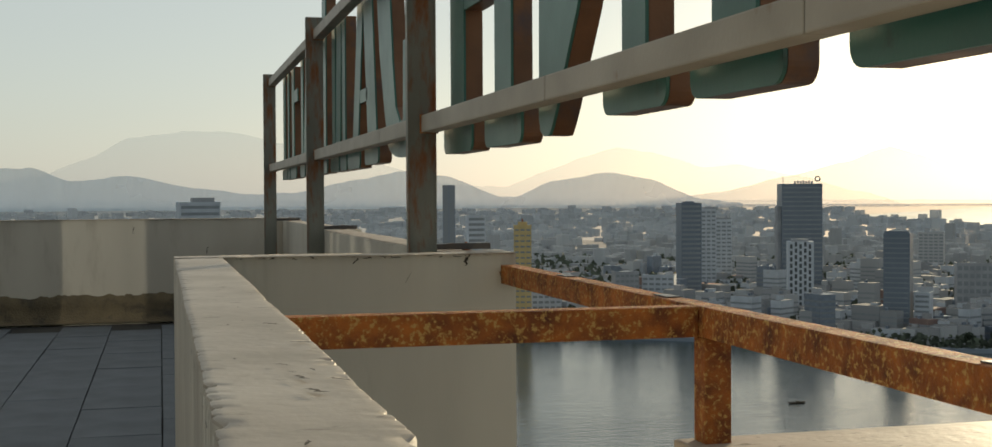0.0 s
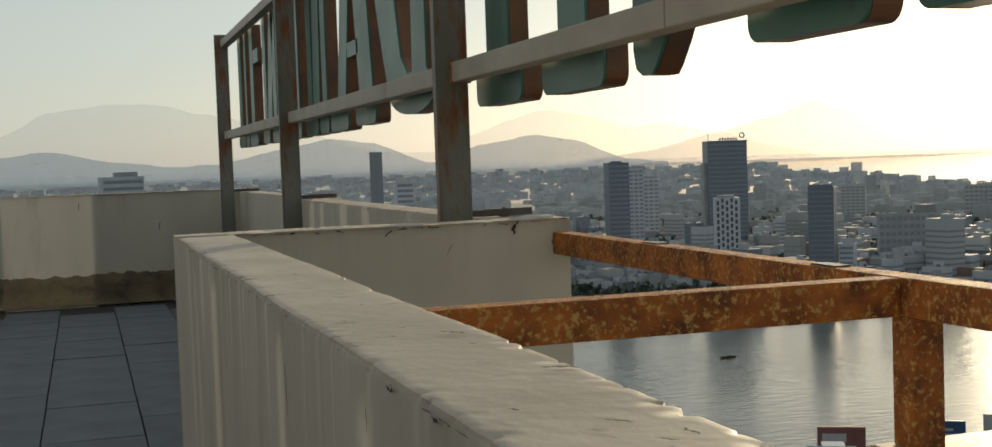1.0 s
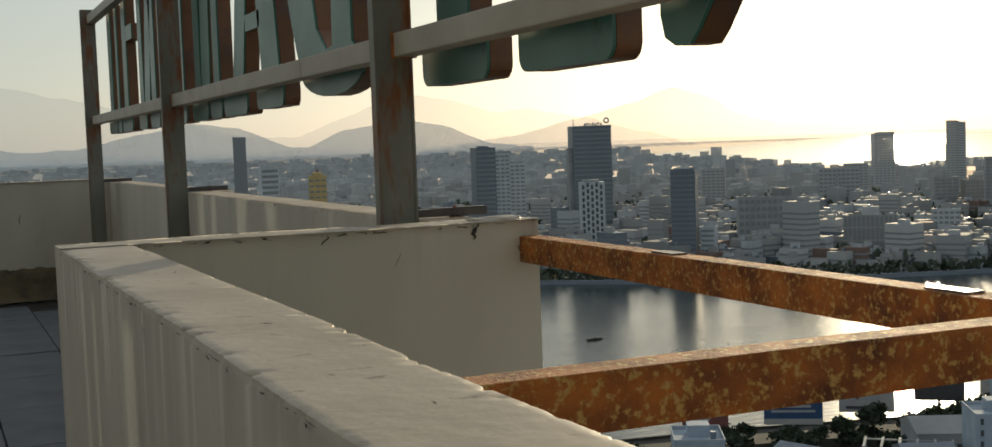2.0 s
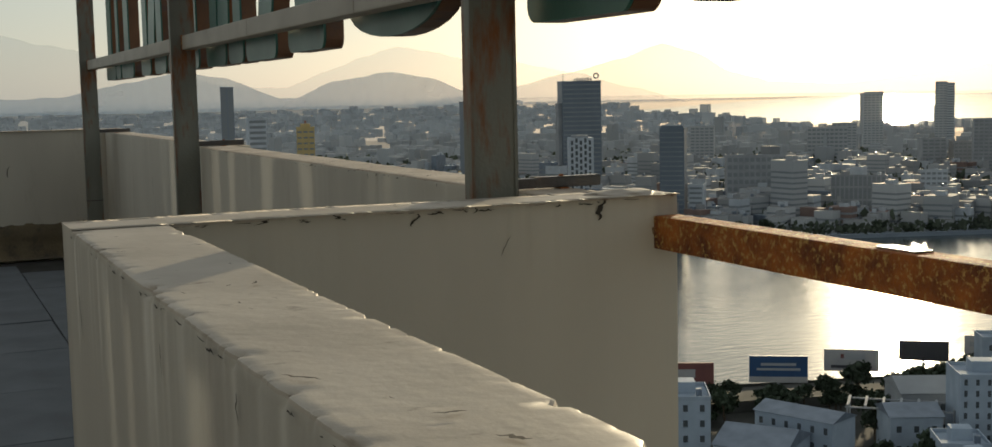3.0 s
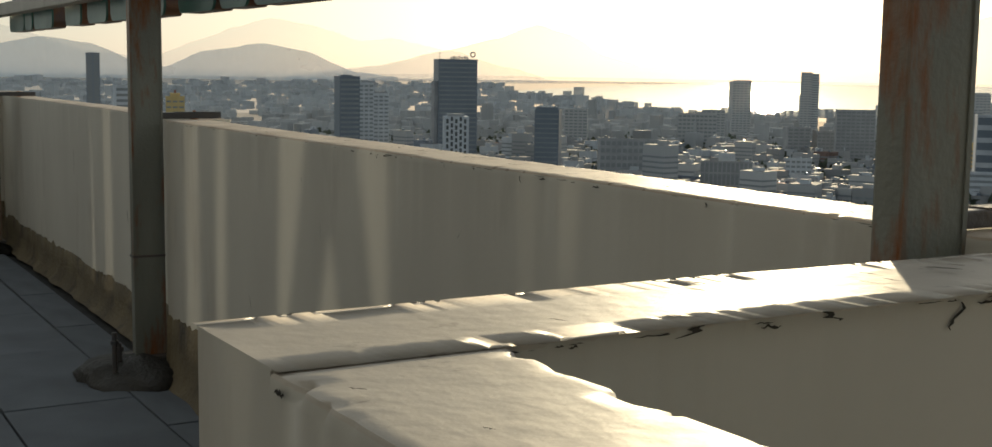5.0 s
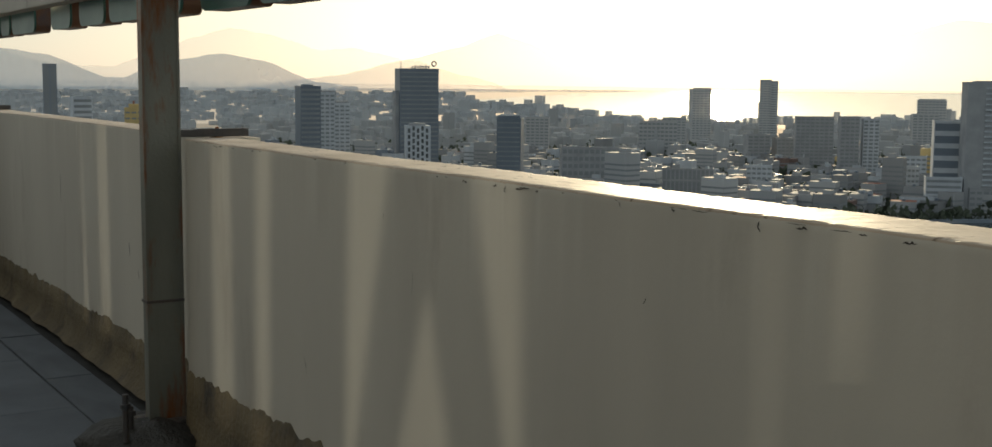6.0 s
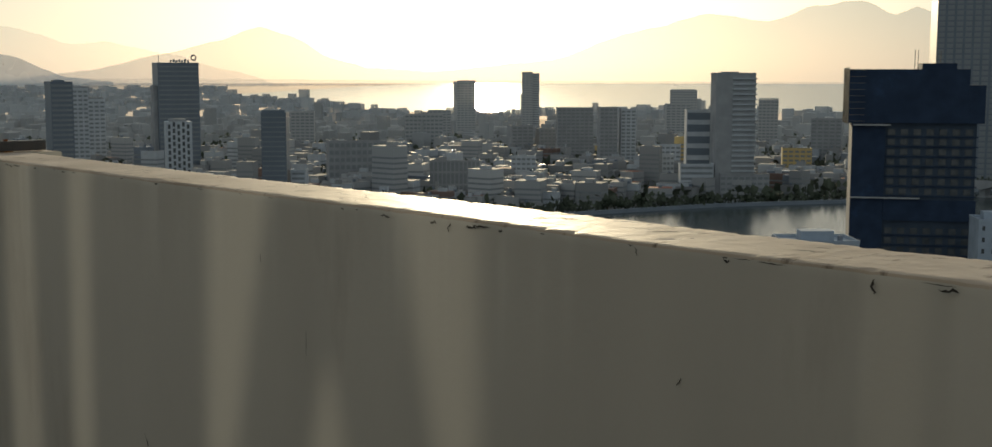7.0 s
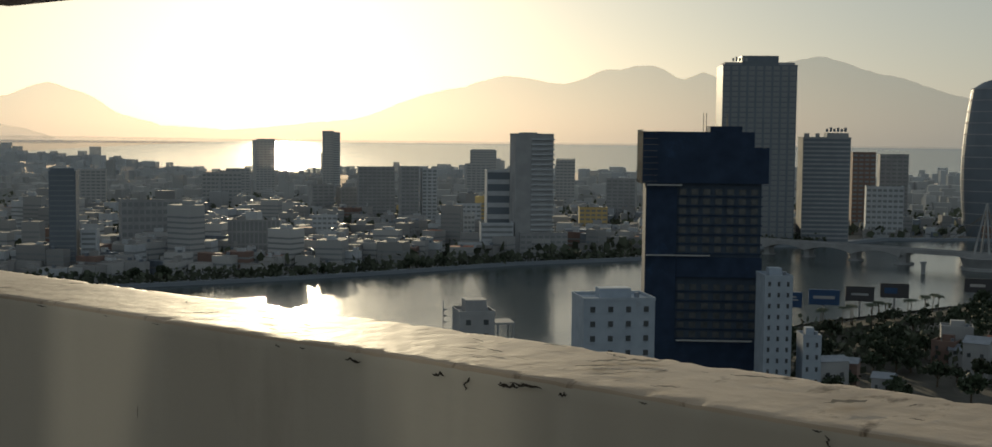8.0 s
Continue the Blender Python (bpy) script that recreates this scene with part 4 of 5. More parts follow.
big = tower(920, 457, 58.5, 42, 142.6, DARKGLASS, HAZEGLASS, "tallest dark hotel tower with a stepped crown", 34, 9, "rows", turn=8, band=0.75, roof=(("crown", (-14, 15, 4, 34, 0, 8.5), DARKGLASS), ("crown_ring", (-27.6, -14, 3, 30, 0.6, 3.2), CONCRETE), ("crown_ring", (15, 27.6, 3, 30, 0.6, 3.2), CONCRETE)))
for k in range(5):
    box_part("roof_lettering", (-22 + k * 2.6, -20.4 + k * 2.6, 1, 1.4, 147.6, 150.2 + (k % 2)), CONCRETE, big, "unreadable rooftop lettering as plain bars")
t10 = tower(963, 418, 37.9, 26, 86, CONCRETE, DARKGLASS, "unfinished concrete tower with open floors", 24, 6, "bands", turn=10, band=0.6, roof=(("open_storey", (-18, -14, 0.5, 4, 0, 4), CONCRETE), ("open_storey", (-9, -6, 0.5, 4, 0, 4), CONCRETE), ("open_storey", (0, 17, 0.5, 14, 0, 4.4), CONCRETE)))
for k in range(6):
    box_part("roof_lettering", (-1 + k * 2.9, 1 + k * 2.9, 1, 1.3, 92.5, 95 + (k % 2)), DARKGLASS, t10, "unreadable rooftop lettering as plain bars")
tower(1114, 447, 20.5, 18, 73, BRICKRED, HAZEGLASS, "dull reddish-brown apartment tower", 18, 4, "rows", turn=8)
tower(1170, 440, 26.2, 20, 71, CONCRETE, HAZEGLASS, "grey hotel with a lit edge", 18, 5, "rows", turn=8)
tower(1068, 409, 31.4, 18, 44, WHITE, HAZEGLASS, "pale low hotel before the trees", 9, 7, "rows", turn=5)
tower(311, 1365, 14, 14, 98, DARKGLASS, HAZEGLASS, "slim twin glass tower in the haze", 26, 2, "rows", band=0.85)
tower(220, 873, 12.6, 12, 71, WHITE, HAZEGLASS, "white hotel tower with dark stripes", 18, 2, "bands", turn=10, band=0.5)
tower(224, 768, 11.2, 11, 66, YELLOW, HAZEGLASS, "ochre tower with a small roof turret", 18, 3, "rows", band=0.3, roof=(("turret", (-3, 3, 2, 8, 0, 3), YELLOW), ("turret", (-0.6, 0.6, 4, 5, 3, 5), REDROOF)))
tower(21, 700, 21.6, 18, 82, WHITE, HAZEGLASS, "white hotel with dark window bands", 22, 5, "bands", turn=8, roof=(("plant_room", (-4, 8, 2, 10, 0, 3.5), CONCRETE),))
tower(956, 1156, 45, 26, 39, CONCRETE, HAZEGLASS, "broad grey hall with a terrace roof", 8, 9, "rows")
tower(539, 721, 47, 22, 38, CONCRETE, HAZEGLASS, "long unfinished block with open bays", 7, 12, "rows", turn=6, band=0.55)
tower(512, 653, 18.6, 18, 33, CONCRETE, HAZEGLASS, "grey office block with a rounded roof", 9, 4, "rows", turn=-5, roof=(("vault", (-6, 6, 0, 16, 0, 2.8), TIN),))
tower(556, 640, 34, 16, 27, CONCRETE, HAZEGLASS, "grey block with vertical ribs", 3, 12, "rows", band=0.85)
for bx, by, bw, bh, lab in ((600, 800, 26, 30, "grey concrete walk-up apartment block"), (640, 660, 18, 26, "pale rendered row of shop-houses"), (330, 800, 22, 30, "pale office block with windows"), (300, 780, 16, 34, "blue-grey hotel block near the river"), (250, 800, 20, 27, "pale apartment block with rows of windows"), (780, 640, 20, 30, "cream hotel by the river"), (740, 610, 14, 25, "white shop-house near the quay"), (900, 600, 24, 24, "yellow school with arcades"), (1010, 560, 30, 28, "low grey block behind trees"), (1100, 700, 30, 42, "hazy grey slab block far off"), (1300, 1050, 32, 48, "hazy grey hotel slab far off"), (800, 1180, 26, 44, "hazy grey tower block"), (1060, 1250, 30, 40, "hazy grey office block far off")):
    tower(bx, by, bw, 14, bh, YELLOW if "yellow" in lab else (WHITE if "pale" in lab or "white" in lab or "cream" in lab else CONCRETE), HAZEGLASS, lab, max(5, int(bh / 3.6)), 5, "rows", turn=(bx % 7) * 4 - 12, category="building", name="city_building")

# the curved tower at the river's bend
curved = thing("tower", Matrix.Translation((1147, 348, WATER - 1.2)) @ Matrix.Rotation(-math.atan2(1147, 339), 4, "Z") @ Matrix.Diagonal((1.33, 1.33, 1.1, 1)), "dark glass tower with a bulging outline", "tower", "city towers")
bm = bmesh.new()
rows = []
for k in range(15):
    z = 130 * k / 14
    rr = 17 + 5.5 * math.sin(math.pi * min(1, k / 14 * 0.95 + 0.1)) - (6 if k == 14 else 0)
    rows.append([bm.verts.new((rr * math.cos(a), 22 + rr * 0.7 * math.sin(a), z + (4 * math.cos(a) if k == 14 else 0))) for a in [2 * math.pi * i / 28 for i in range(28)]])
for a, b in zip(rows, rows[1:]):
    for i in range(28):
        bm.faces.new((a[i - 1], a[i], b[i], b[i - 1]))
bm.faces.new(rows[-1])
part("wall", bm, DARKGLASS, curved)
for k in range(1, 14):
    bm = bmesh.new()
    z = 130 * k / 14
    rr = 17.15 + 5.5 * math.sin(math.pi * min(1, k / 14 * 0.95 + 0.1))
    lo = [bm.verts.new((rr * math.cos(a), 22 + rr * 0.7 * math.sin(a), z)) for a in [2 * math.pi * i / 28 for i in range(28)]]
    hi = [bm.verts.new((rr * math.cos(a), 22 + rr * 0.7 * math.sin(a), z + 0.8)) for a in [2 * math.pi * i / 28 for i in range(28)]]
    for i in range(28):
        bm.faces.new((lo[i - 1], lo[i], hi[i], hi[i - 1]))
    part("floor_band", bm, CONCRETE, curved)

# ---- the tower under construction, wrapped in blue netting ----
site = thing("construction_tower", Matrix.Translation((386.0, 219.8, WATER - 1.2)) @ Matrix.Rotation(-math.atan2(385, 213) + radians(7), 4, "Z"), "unfinished tower wrapped in dark blue safety netting", "tower")
box_part("concrete_frame", (-19.5, 19.5, 0.5, 22, 0, 70.5), SITEFRAME, site)
box_part("net_crown", (-21.6, 16.5, -1.0, 23, 70.5, 88.2), BLUENET, site, "dark blue netting round the top storeys")
box_part("net_crown", (16.52, 21.6, -1.0, 23, 70.5, 83), BLUENET, site, "dark blue netting round the top storeys")
box_part("net_strip", (-20.2, -9.5, -0.4, 0.4, 0, 70.4), BLUENET, site, "blue netting down the corner")
box_part("net_strip", (-20.2, 20.2, -0.7, 0.3, 0, 16), BLUENET, site, "blue netting round the foot")
box_part("net_strip", (-9.4, 20.0, -0.5, 0.3, 38, 45), BLUENET, site, "slack band of blue netting")
box_part("hoist_house", (2, 13, 4, 16, 88.2, 90.2), BLUENET, site)
for mx, hgt in ((-0.2, 4.5), (0.8, 4.5), (8, 4)):
    box_part("mast", (mx - 0.12, mx + 0.12, 6, 6.25, 90.2 if mx > 2 else 88.2, 90.2 + hgt), STEEL, site)
box_part("catch_fan", (-20, -8, -2.2, -0.6, 69.6, 70.1), INK, site, "pale catch fan")
box_part("catch_fan", (-20, 2, -2.0, -0.6, 45.4, 45.8), INK, site, "pale catch fan")
box_part("catch_fan", (-9, 17, -2.0, -0.8, 15.8, 16.3), INK, site, "pale catch fan")
for k in range(16):
    z0 = 17 + k * 3.3
    if 35 < z0 < 45.5:
        continue
    for c in range(7):
        x0 = -8.6 + c * 4.1
        box_part("window", (x0, x0 + 2.3, 0.3, 0.62, z0, z0 + 2.0), GLASS, site)
    box_part("floor_edge", (-9.4, 20, 0.1, 0.45, z0 - 0.75, z0 - 0.35), BLUENET, site)
for c in range(16):
    box_part("scaffold_pole", (-21.75, -21.6, -1.0 + c * 1.6, -0.85 + c * 1.6, 70, 88.8), STEEL, site)
for k in range(9):
    box_part("scaffold_pole", (-21.8, -16.5, -1.15, -1.03, 71 + k * 2.1, 71.12 + k * 2.1), STEEL, site)


# ---- houses on the near side of the river ----
def house(x, y, w, d, h, turn, wall, label, floors, cols, roof="flat", roof_mat=None):
    y = y + 7.0
    ob = thing("house", Matrix.Translation((x, y, WATER - 1.2)) @ Matrix.Rotation(-math.atan2(x, y) + radians(turn), 4, "Z"), label, "house", "riverside houses")
    h += 1.2
    bm = bmesh.new()
    cuboid(bm, -w / 2, w / 2, 0, d, 0, h)
    body = part("wall", bm, wall, ob)
    if roof == "flat":
        for q in ((-w / 2 - 0.1, w / 2 + 0.1, -0.1, 0.15), (-w / 2 - 0.1, w / 2 + 0.1, d - 0.15, d + 0.1), (-w / 2 - 0.1, -w / 2 + 0.15, 0.16, d - 0.16), (w / 2 - 0.15, w / 2 + 0.1, 0.16, d - 0.16)):
            box_part("roof_parapet", (*q, h, h + 0.9), wall, ob)
    if roof == "flat":
        box_part("stair_hut", (-w * 0.2, w * 0.25, d * 0.45, d * 0.8, h, h + 2.6), wall, ob)
        bm = bmesh.new()
        rod(bm, (w * 0.3, d * 0.3, h), (w * 0.3, d * 0.3, h + 1.7), 0.7, 0.7, 12)
        part("water_tank", bm, TIN, ob, "steel roof tank")
    else:
        bm = bmesh.new()
        v = [bm.verts.new(p) for p in ((-w / 2 - 0.4, -0.4, h), (w / 2 + 0.4, -0.4, h), (w / 2 + 0.4, d + 0.4, h), (-w / 2 - 0.4, d + 0.4, h), (-w / 2 - 0.4, d / 2, h + d * 0.17), (w / 2 + 0.4, d / 2, h + d * 0.17))]
        for f in ((0, 1, 5, 4), (2, 3, 4, 5), (0, 4, 3), (1, 2, 5), (0, 3, 2, 1)):
            bm.faces.new([v[i] for i in f])
        bmesh.ops.recalc_face_normals(bm, faces=bm.faces)
        part("roof", bm, roof_mat or TIN, ob)
    step = (h - 1) / floors
    for k in range(floors):
        for c in range(cols):
            cw = w / cols
            x0 = -w / 2 + c * cw + cw * 0.36
            z0 = 1.2 + k * step
            win = box_part("window", (x0, x0 + cw * 0.28, -0.06, 0.15, z0 + 0.7, z0 + min(2.2, step - 0.5)), GLASS, ob)
            box_part("sill", (x0 - 0.1, x0 + cw * 0.28 + 0.1, -0.25, -0.07, z0 + 0.55, z0 + 0.69), wall, win)
    return ob


house(278, 178, 19.2, 14, 42, 14, HOUSEWHITE, "white hotel block with small square windows", 11, 4)
house(379, 181, 9.1, 14, 39.5, 12, HOUSEWHITE, "slim white tower house", 11, 3)
house(386, 172, 6, 10, 20, 12, HOUSEWHITE, "white house next to the slim tower", 5, 2)
unfinished = house(272, 221, 10, 12, 35, 10, CONCRETE, "raw concrete house with a bare upper storey", 9, 2)
box_part("stair_tower", (-3, 3, 2, 8, 36.2, 40), CONCRETE, unfinished)
box_part("open_slab", (4, 11, 1, 9, 33, 33.6), CONCRETE, unfinished)
for px, py in ((10.4, 1.3), (10.4, 8.4), (6, 1.3)):
    box_part("column", (px, px + 0.5, py, py + 0.5, 20, 33), CONCRETE, unfinished)
for k in range(5):
    box_part("scaffold", (-9.2, -8.2, 3, 3.2, 30 + k * 1.8, 30.4 + k * 1.8), DARKGLASS, unfinished)
box_part("scaffold", (-9.3, -9.1, 3, 3.2, 0, 40), DARKGLASS, unfinished)
house(150, 226, 11, 14, 17, 4, HOUSEWHITE, "white villa with arched upper windows", 5, 3)
house(158, 214, 16, 18, 8, -20, HOUSEWHITE, "long white house with a blue tin roof", 2, 4, "gable", TIN)
house(205, 214, 12, 12, 9, 16, HOUSEWHITE, "low shed with a tin roof", 2, 3, "gable", TIN)
house(222, 226, 16, 16, 10, 16, CONCRETE, "grey warehouse with ribbed roof", 2, 4, "gable", CONCRETE)
house(228, 205, 11, 12, 12, 12, YELLOW, "cream yellow house with a flat roof", 3, 3)
house(246, 205, 18, 13, 15, 14, HOUSEWHITE, "pale blue-white house block", 4, 5)
house(276, 228, 12, 14, 20, 14, HOUSEWHITE, "white tall house by the park", 6, 3)
house(268, 246, 14, 10, 15, 14, HOUSEWHITE, "white house under the trees", 4, 3)
house(219, 206, 13, 14, 18, 14, HOUSEWHITE, "white stepped apartment house above the park", 7, 5)
house(196, 190, 10, 12, 9, 12, HOUSEWHITE, "white town house with blue windows", 7, 4)
house(176, 222, 20, 10, 11, -32, HOUSEWHITE, "long house under a blue-grey tin roof", 3, 6, "gable", TIN)
pergola = thing("pergola", pose(210, 232, WATER - 1.2, 0, 0, -44), "flat steel pergola over a yard", "pergola")
for k in range(7):
    box_part("rafter", (-12 + k * 4, -11.4 + k * 4, -5, 5, 10.2, 10.6), CONCRETE, pergola)
for px in (-12, 12):
    box_part("purlin", (-12.3, 12.7, px * 0.4 - 0.2, px * 0.4 + 0.2, 9.8, 10.15), CONCRETE, pergola)
for px in (-12, 0, 12):
    for py in (-4.8, 4.6):
        box_part("column", (px, px + 0.4, py, py + 0.4, 0, 9.8), CONCRETE, pergola)
hr = random.Random(11)
for k in range(20):
    hx, hy = along(((330, 150), (420, 120), (640, 60)), hr.random())
    hx, hy = hx + hr.uniform(-40, 60), hy + hr.uniform(-15, 62)
    house(hx, hy, hr.uniform(6, 12), hr.uniform(8, 14), hr.choice((5, 7, 9, 12)), hr.uniform(-30, 30), hr.choice((CONCRETE, CONCRETE, HOUSEWHITE, BRICKRED)), hr.choice(("small pale house among trees", "narrow town house with a plain front")), 2, 2, hr.choice(("flat", "gable", "gable")), hr.choice((TIN, REDROOF, TIN)))
for k in range(18):
    hx, hy = hr.uniform(90, 300), hr.uniform(120, 205)
    house(hx, hy, hr.uniform(7, 12), hr.uniform(9, 14), hr.choice((5, 6, 9)), hr.uniform(-25, 25), hr.choice((HOUSEWHITE, CONCRETE, HOUSEWHITE)), "town house below the hotel roof", 3, 2, hr.choice(("flat", "gable")), hr.choice((TIN, CONCRETE)))


# ---- trees ----
def tree(label, height, spread, seed, leaves=420):
    rnd = random.Random(seed)
    ob = thing("tree", (0, 0, 0), label, "tree", "riverside trees")
    bm = bmesh.new()
    rod(bm, (0, 0, 0), (0.1, 0, height * 0.5), 0.35, 0.2, 7)
    tips = []
    for k in range(6):
        a = k * 1.05 + rnd.uniform(-0.3, 0.3)
        tip = Vector((math.cos(a) * spread * rnd.uniform(0.35, 0.7), math.sin(a) * spread * rnd.uniform(0.35, 0.7), height * rnd.uniform(0.62, 0.9)))
        rod(bm, (0.05, 0, height * rnd.uniform(0.3, 0.48)), tip, 0.15, 0.05, 5)
        tips.append(tip)
    tips.append(Vector((0, 0, height * 0.88)))
    part("trunk", bm, BARK, ob)
    lv, lf = [], []
    for k in range(leaves):
        c = rnd.choice(tips) + Vector((rnd.gauss(0, spread * 0.2), rnd.gauss(0, spread * 0.2), rnd.gauss(0, height * 0.09)))
        s = rnd.uniform(0.35, 0.8)
        q = Euler((rnd.uniform(0, 6), rnd.uniform(0, 6), rnd.uniform(0, 6))).to_matrix()
        i = len(lv)
        lv += [c + q @ Vector(p) * s for p in ((-1, -0.5, 0), (0, -0.8, 0.2), (1, -0.2, 0), (0.8, 0.6, -0.1), (-0.3, 0.8, 0.15))]
        lf.append(tuple(range(i, i + 5)))
    me = bpy.data.meshes.new("crown")
    me.from_pydata(lv, [], lf)
    me.materials.append(LEAF)
    crown = new("crown", me)
    crown.parent = ob
    return ob


def palm(seed):
    rnd = random.Random(seed)
    ob = thing("palm_tree", (0, 0, 0), "tall coconut palm on the river bank", "palm tree", "bank palms")
    bm = bmesh.new()
    p = Vector((0, 0, 0))
    for k in range(6):
        q = p + Vector((0.12 * k * 0.4, 0, 1.7))
        rod(bm, p, q, 0.26 - 0.02 * k, 0.24 - 0.02 * k, 7)
        p = q
    part("trunk", bm, BARK, ob)
    for k in range(13):
        a = k * 2 * math.pi / 13
        lv, lf = [], []
        for i in range(7):
            t = i / 6
            c = p + Vector((math.cos(a), math.sin(a), 0)) * 3.3 * t + Vector((0, 0, 1.3 * math.sin(2.2 * t) - 2.0 * t * t * (0.5 + rnd.random() * 0.5)))
            wd = 0.55 * math.sin(math.pi * (0.12 + 0.86 * t))
            side = Vector((-math.sin(a), math.cos(a), 0)) * wd
            lv += [c - side - Vector((0, 0, wd * 0.5)), c, c + side - Vector((0, 0, wd * 0.5))]
            if i:
                j = 3 * i
                lf += [(j - 3, j - 2, j + 1, j), (j - 2, j - 1, j + 2, j + 1)]
        me = bpy.data.meshes.new("frond")
        me.from_pydata(lv, [], lf)
        me.materials.append(LEAF)
        f = new("frond", me)
        f.parent = ob
    return ob


tr = random.Random(21)
kinds = [tree("dense dark green riverside tree", 9, 4.2, 1), tree("broad park tree with a ragged crown", 8, 5.2, 2), tree("small bushy dark green tree", 5.5, 3.6, 3)]
spots = []
for k in range(245):
    u = tr.random()
    if u < 0.36:
        x, y = along(((60, 300), (203, 278), (300, 258)), tr.random())
        x, y = x + tr.uniform(-6, 6), y + tr.uniform(-16, 4)
    elif u < 0.68:
        x, y = along(((440, 238), (540, 226), (690, 180)), tr.random())
        x, y = x + tr.uniform(-20, 10), y + tr.uniform(-70, 6)
    elif u < 0.85:
        x, y = along(((150, 236), (250, 232), (320, 222)), tr.random())
        x, y = x + tr.uniform(-10, 10), y + tr.uniform(-38, 16)
    else:
        x, y = along(FAR_BANK[3:10], tr.random())
        x, y = x + tr.uniform(2, 14), y + tr.uniform(4, 16)
    spots.append((x, y))
for k in range(52):
    x, y = along(((395, 185), (450, 160), (560, 120)), tr.random())
    spots.append((x + tr.uniform(-14, 14), y + tr.uniform(-42, 30)))
for i, (x, y) in enumerate(spots):
    m = Matrix.Translation((x, y, WATER + (1.4 if i % 9 == 0 else -0.4))) @ Matrix.Rotation(tr.uniform(0, 6), 4, "Z")
    if i < 3:
        kinds[i].matrix_basis = m
    else:
        t2 = copy_thing(kinds[i % 3], m)
        size = tr.uniform(0.55, 0.95) if x < 330 else tr.uniform(0.8, 1.15)
        t2.scale = (size, size, size)
palms = palm(4)
first = True
for k in range(16):
    x, y = along(((520, 236), (566, 224), (610, 214)), tr.random())
    m = Matrix.Translation((x + tr.uniform(-5, 5), y + tr.uniform(-3, 3), WATER - 0.5)) @ Matrix.Rotation(tr.uniform(0, 6), 4, "Z")
    if first:
        palms.matrix_basis, first = m, False
    else:
        copy_thing(palms, m)

# leafy belt along the far quay and through the park, too dense to count
rg = np.random.default_rng(3)
lv, lf = [], []
for k in range(17000):
    if k > 9000:
        # crowns between the houses across the river
        b, r = radians(rg.uniform(12, 72)), rg.uniform(790, 1700)
        x, y, z = r * math.sin(b), r * math.cos(b), WATER + rg.uniform(3, 9)
        if y < far_bank_y(x) + 20:
            continue
        x, y = x + rg.normal(0, 3), y + rg.normal(0, 3)
    elif k % 3:
        x, y = along(FAR_BANK[2:12], rg.random())
        x, y, z = x + rg.normal(8, 4), y + rg.normal(9, 4), WATER + abs(rg.normal(3.5, 2.2))
    else:
        x, y = along(((440, 225), (560, 190), (760, 120)), rg.random())
        x, y, z = x + rg.normal(0, 22), y + rg.normal(-10, 22), WATER + abs(rg.normal(2.5, 2.0))
    s = rg.uniform(0.8, 1.9) if k < 9000 else rg.uniform(2.0, 4.5)
    q = np.array(Euler((rg.uniform(0, 6), rg.uniform(0, 6), 0)).to_matrix())
    i = len(lv)
    for p in ((-1, -0.6, 0), (0.4, -0.9, 0), (1, 0.5, 0), (-0.5, 0.8, 0)):
        v = q @ np.array(p) * s
        lv.append((x + v[0], y + v[1], z + v[2]))
    lf.append((i, i + 1, i + 2, i + 3))
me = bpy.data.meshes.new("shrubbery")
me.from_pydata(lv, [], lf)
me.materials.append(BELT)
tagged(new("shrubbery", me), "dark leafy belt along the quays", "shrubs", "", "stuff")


# ---- billboards on the bank ----
def billboard(x, y, w, h, low, face, label, bars, turn=0.0, strip=None):
    y = y + (3.7 if x < 400 else 8.6)
    ob = thing("billboard", Matrix.Translation((x, y, WATER - 1)) @ Matrix.Rotation(-math.atan2(x, y) + radians(turn), 4, "Z"), label, "billboard", "river billboards")
    bm = bmesh.new()
    rod(bm, (0, 0.6, 0), (0, 0.6, low + 1.5), 0.55, 0.45, 10)
    part("pole", bm, CONCRETE, ob)
    board = box_part("panel", (-w / 2, w / 2, 0, 1.2, low + 1, low + 1 + h), face, ob)
    if strip:
        box_part("lower_strip", (-w / 2, w / 2, -0.06, -0.005, low + 1.02, low + 1 + h * 0.22), strip, board)
    for u0, u1, v0, v1, mat2 in bars:
        box_part("lettering_bar", (u0 * w / 2, u1 * w / 2, -0.09, -0.062, low + 1 + v0 * h, low + 1 + v1 * h), mat2, board)
    return ob


TWO = ((-0.6, 0.6, 0.64, 0.74, INK), (-0.75, 0.75, 0.46, 0.55, INK))
billboard(207, 271, 15.4, 7.2, 6.0, BLUEBOARD, "dark blue billboard with pale unreadable writing", TWO, 4, PALEBOARD)
billboard(231, 270, 14.7, 6.0, 6.6, PALEBOARD, "pale billboard with faded writing", ((-0.25, 0.5, 0.55, 0.85, CONCRETE), (-0.75, 0.75, 0.15, 0.28, DARKBOARD), (-0.4, -0.28, 0.6, 0.8, REDBOARD)), 4)
billboard(256, 269, 13.5, 5.6, 7.0, DARKBOARD, "back of a dark brown billboard", (), 4)
billboard(183, 277, 12.1, 5.6, 7.2, REDBOARD, "dull red billboard with a picture panel", ((-0.8, 0.2, 0.3, 0.7, PALEBOARD),), 4)
billboard(277, 265, 13.5, 5.6, 7.0, PALEBOARD, "grey billboard with faded writing", ((-0.8, 0.6, 0.45, 0.7, CONCRETE),), 4)
billboard(546, 236, 13.8, 7, 9.0, BLUEBOARD, "blue billboard with pale unreadable writing", ((-0.7, 0.7, 0.4, 0.6, INK),), 3)
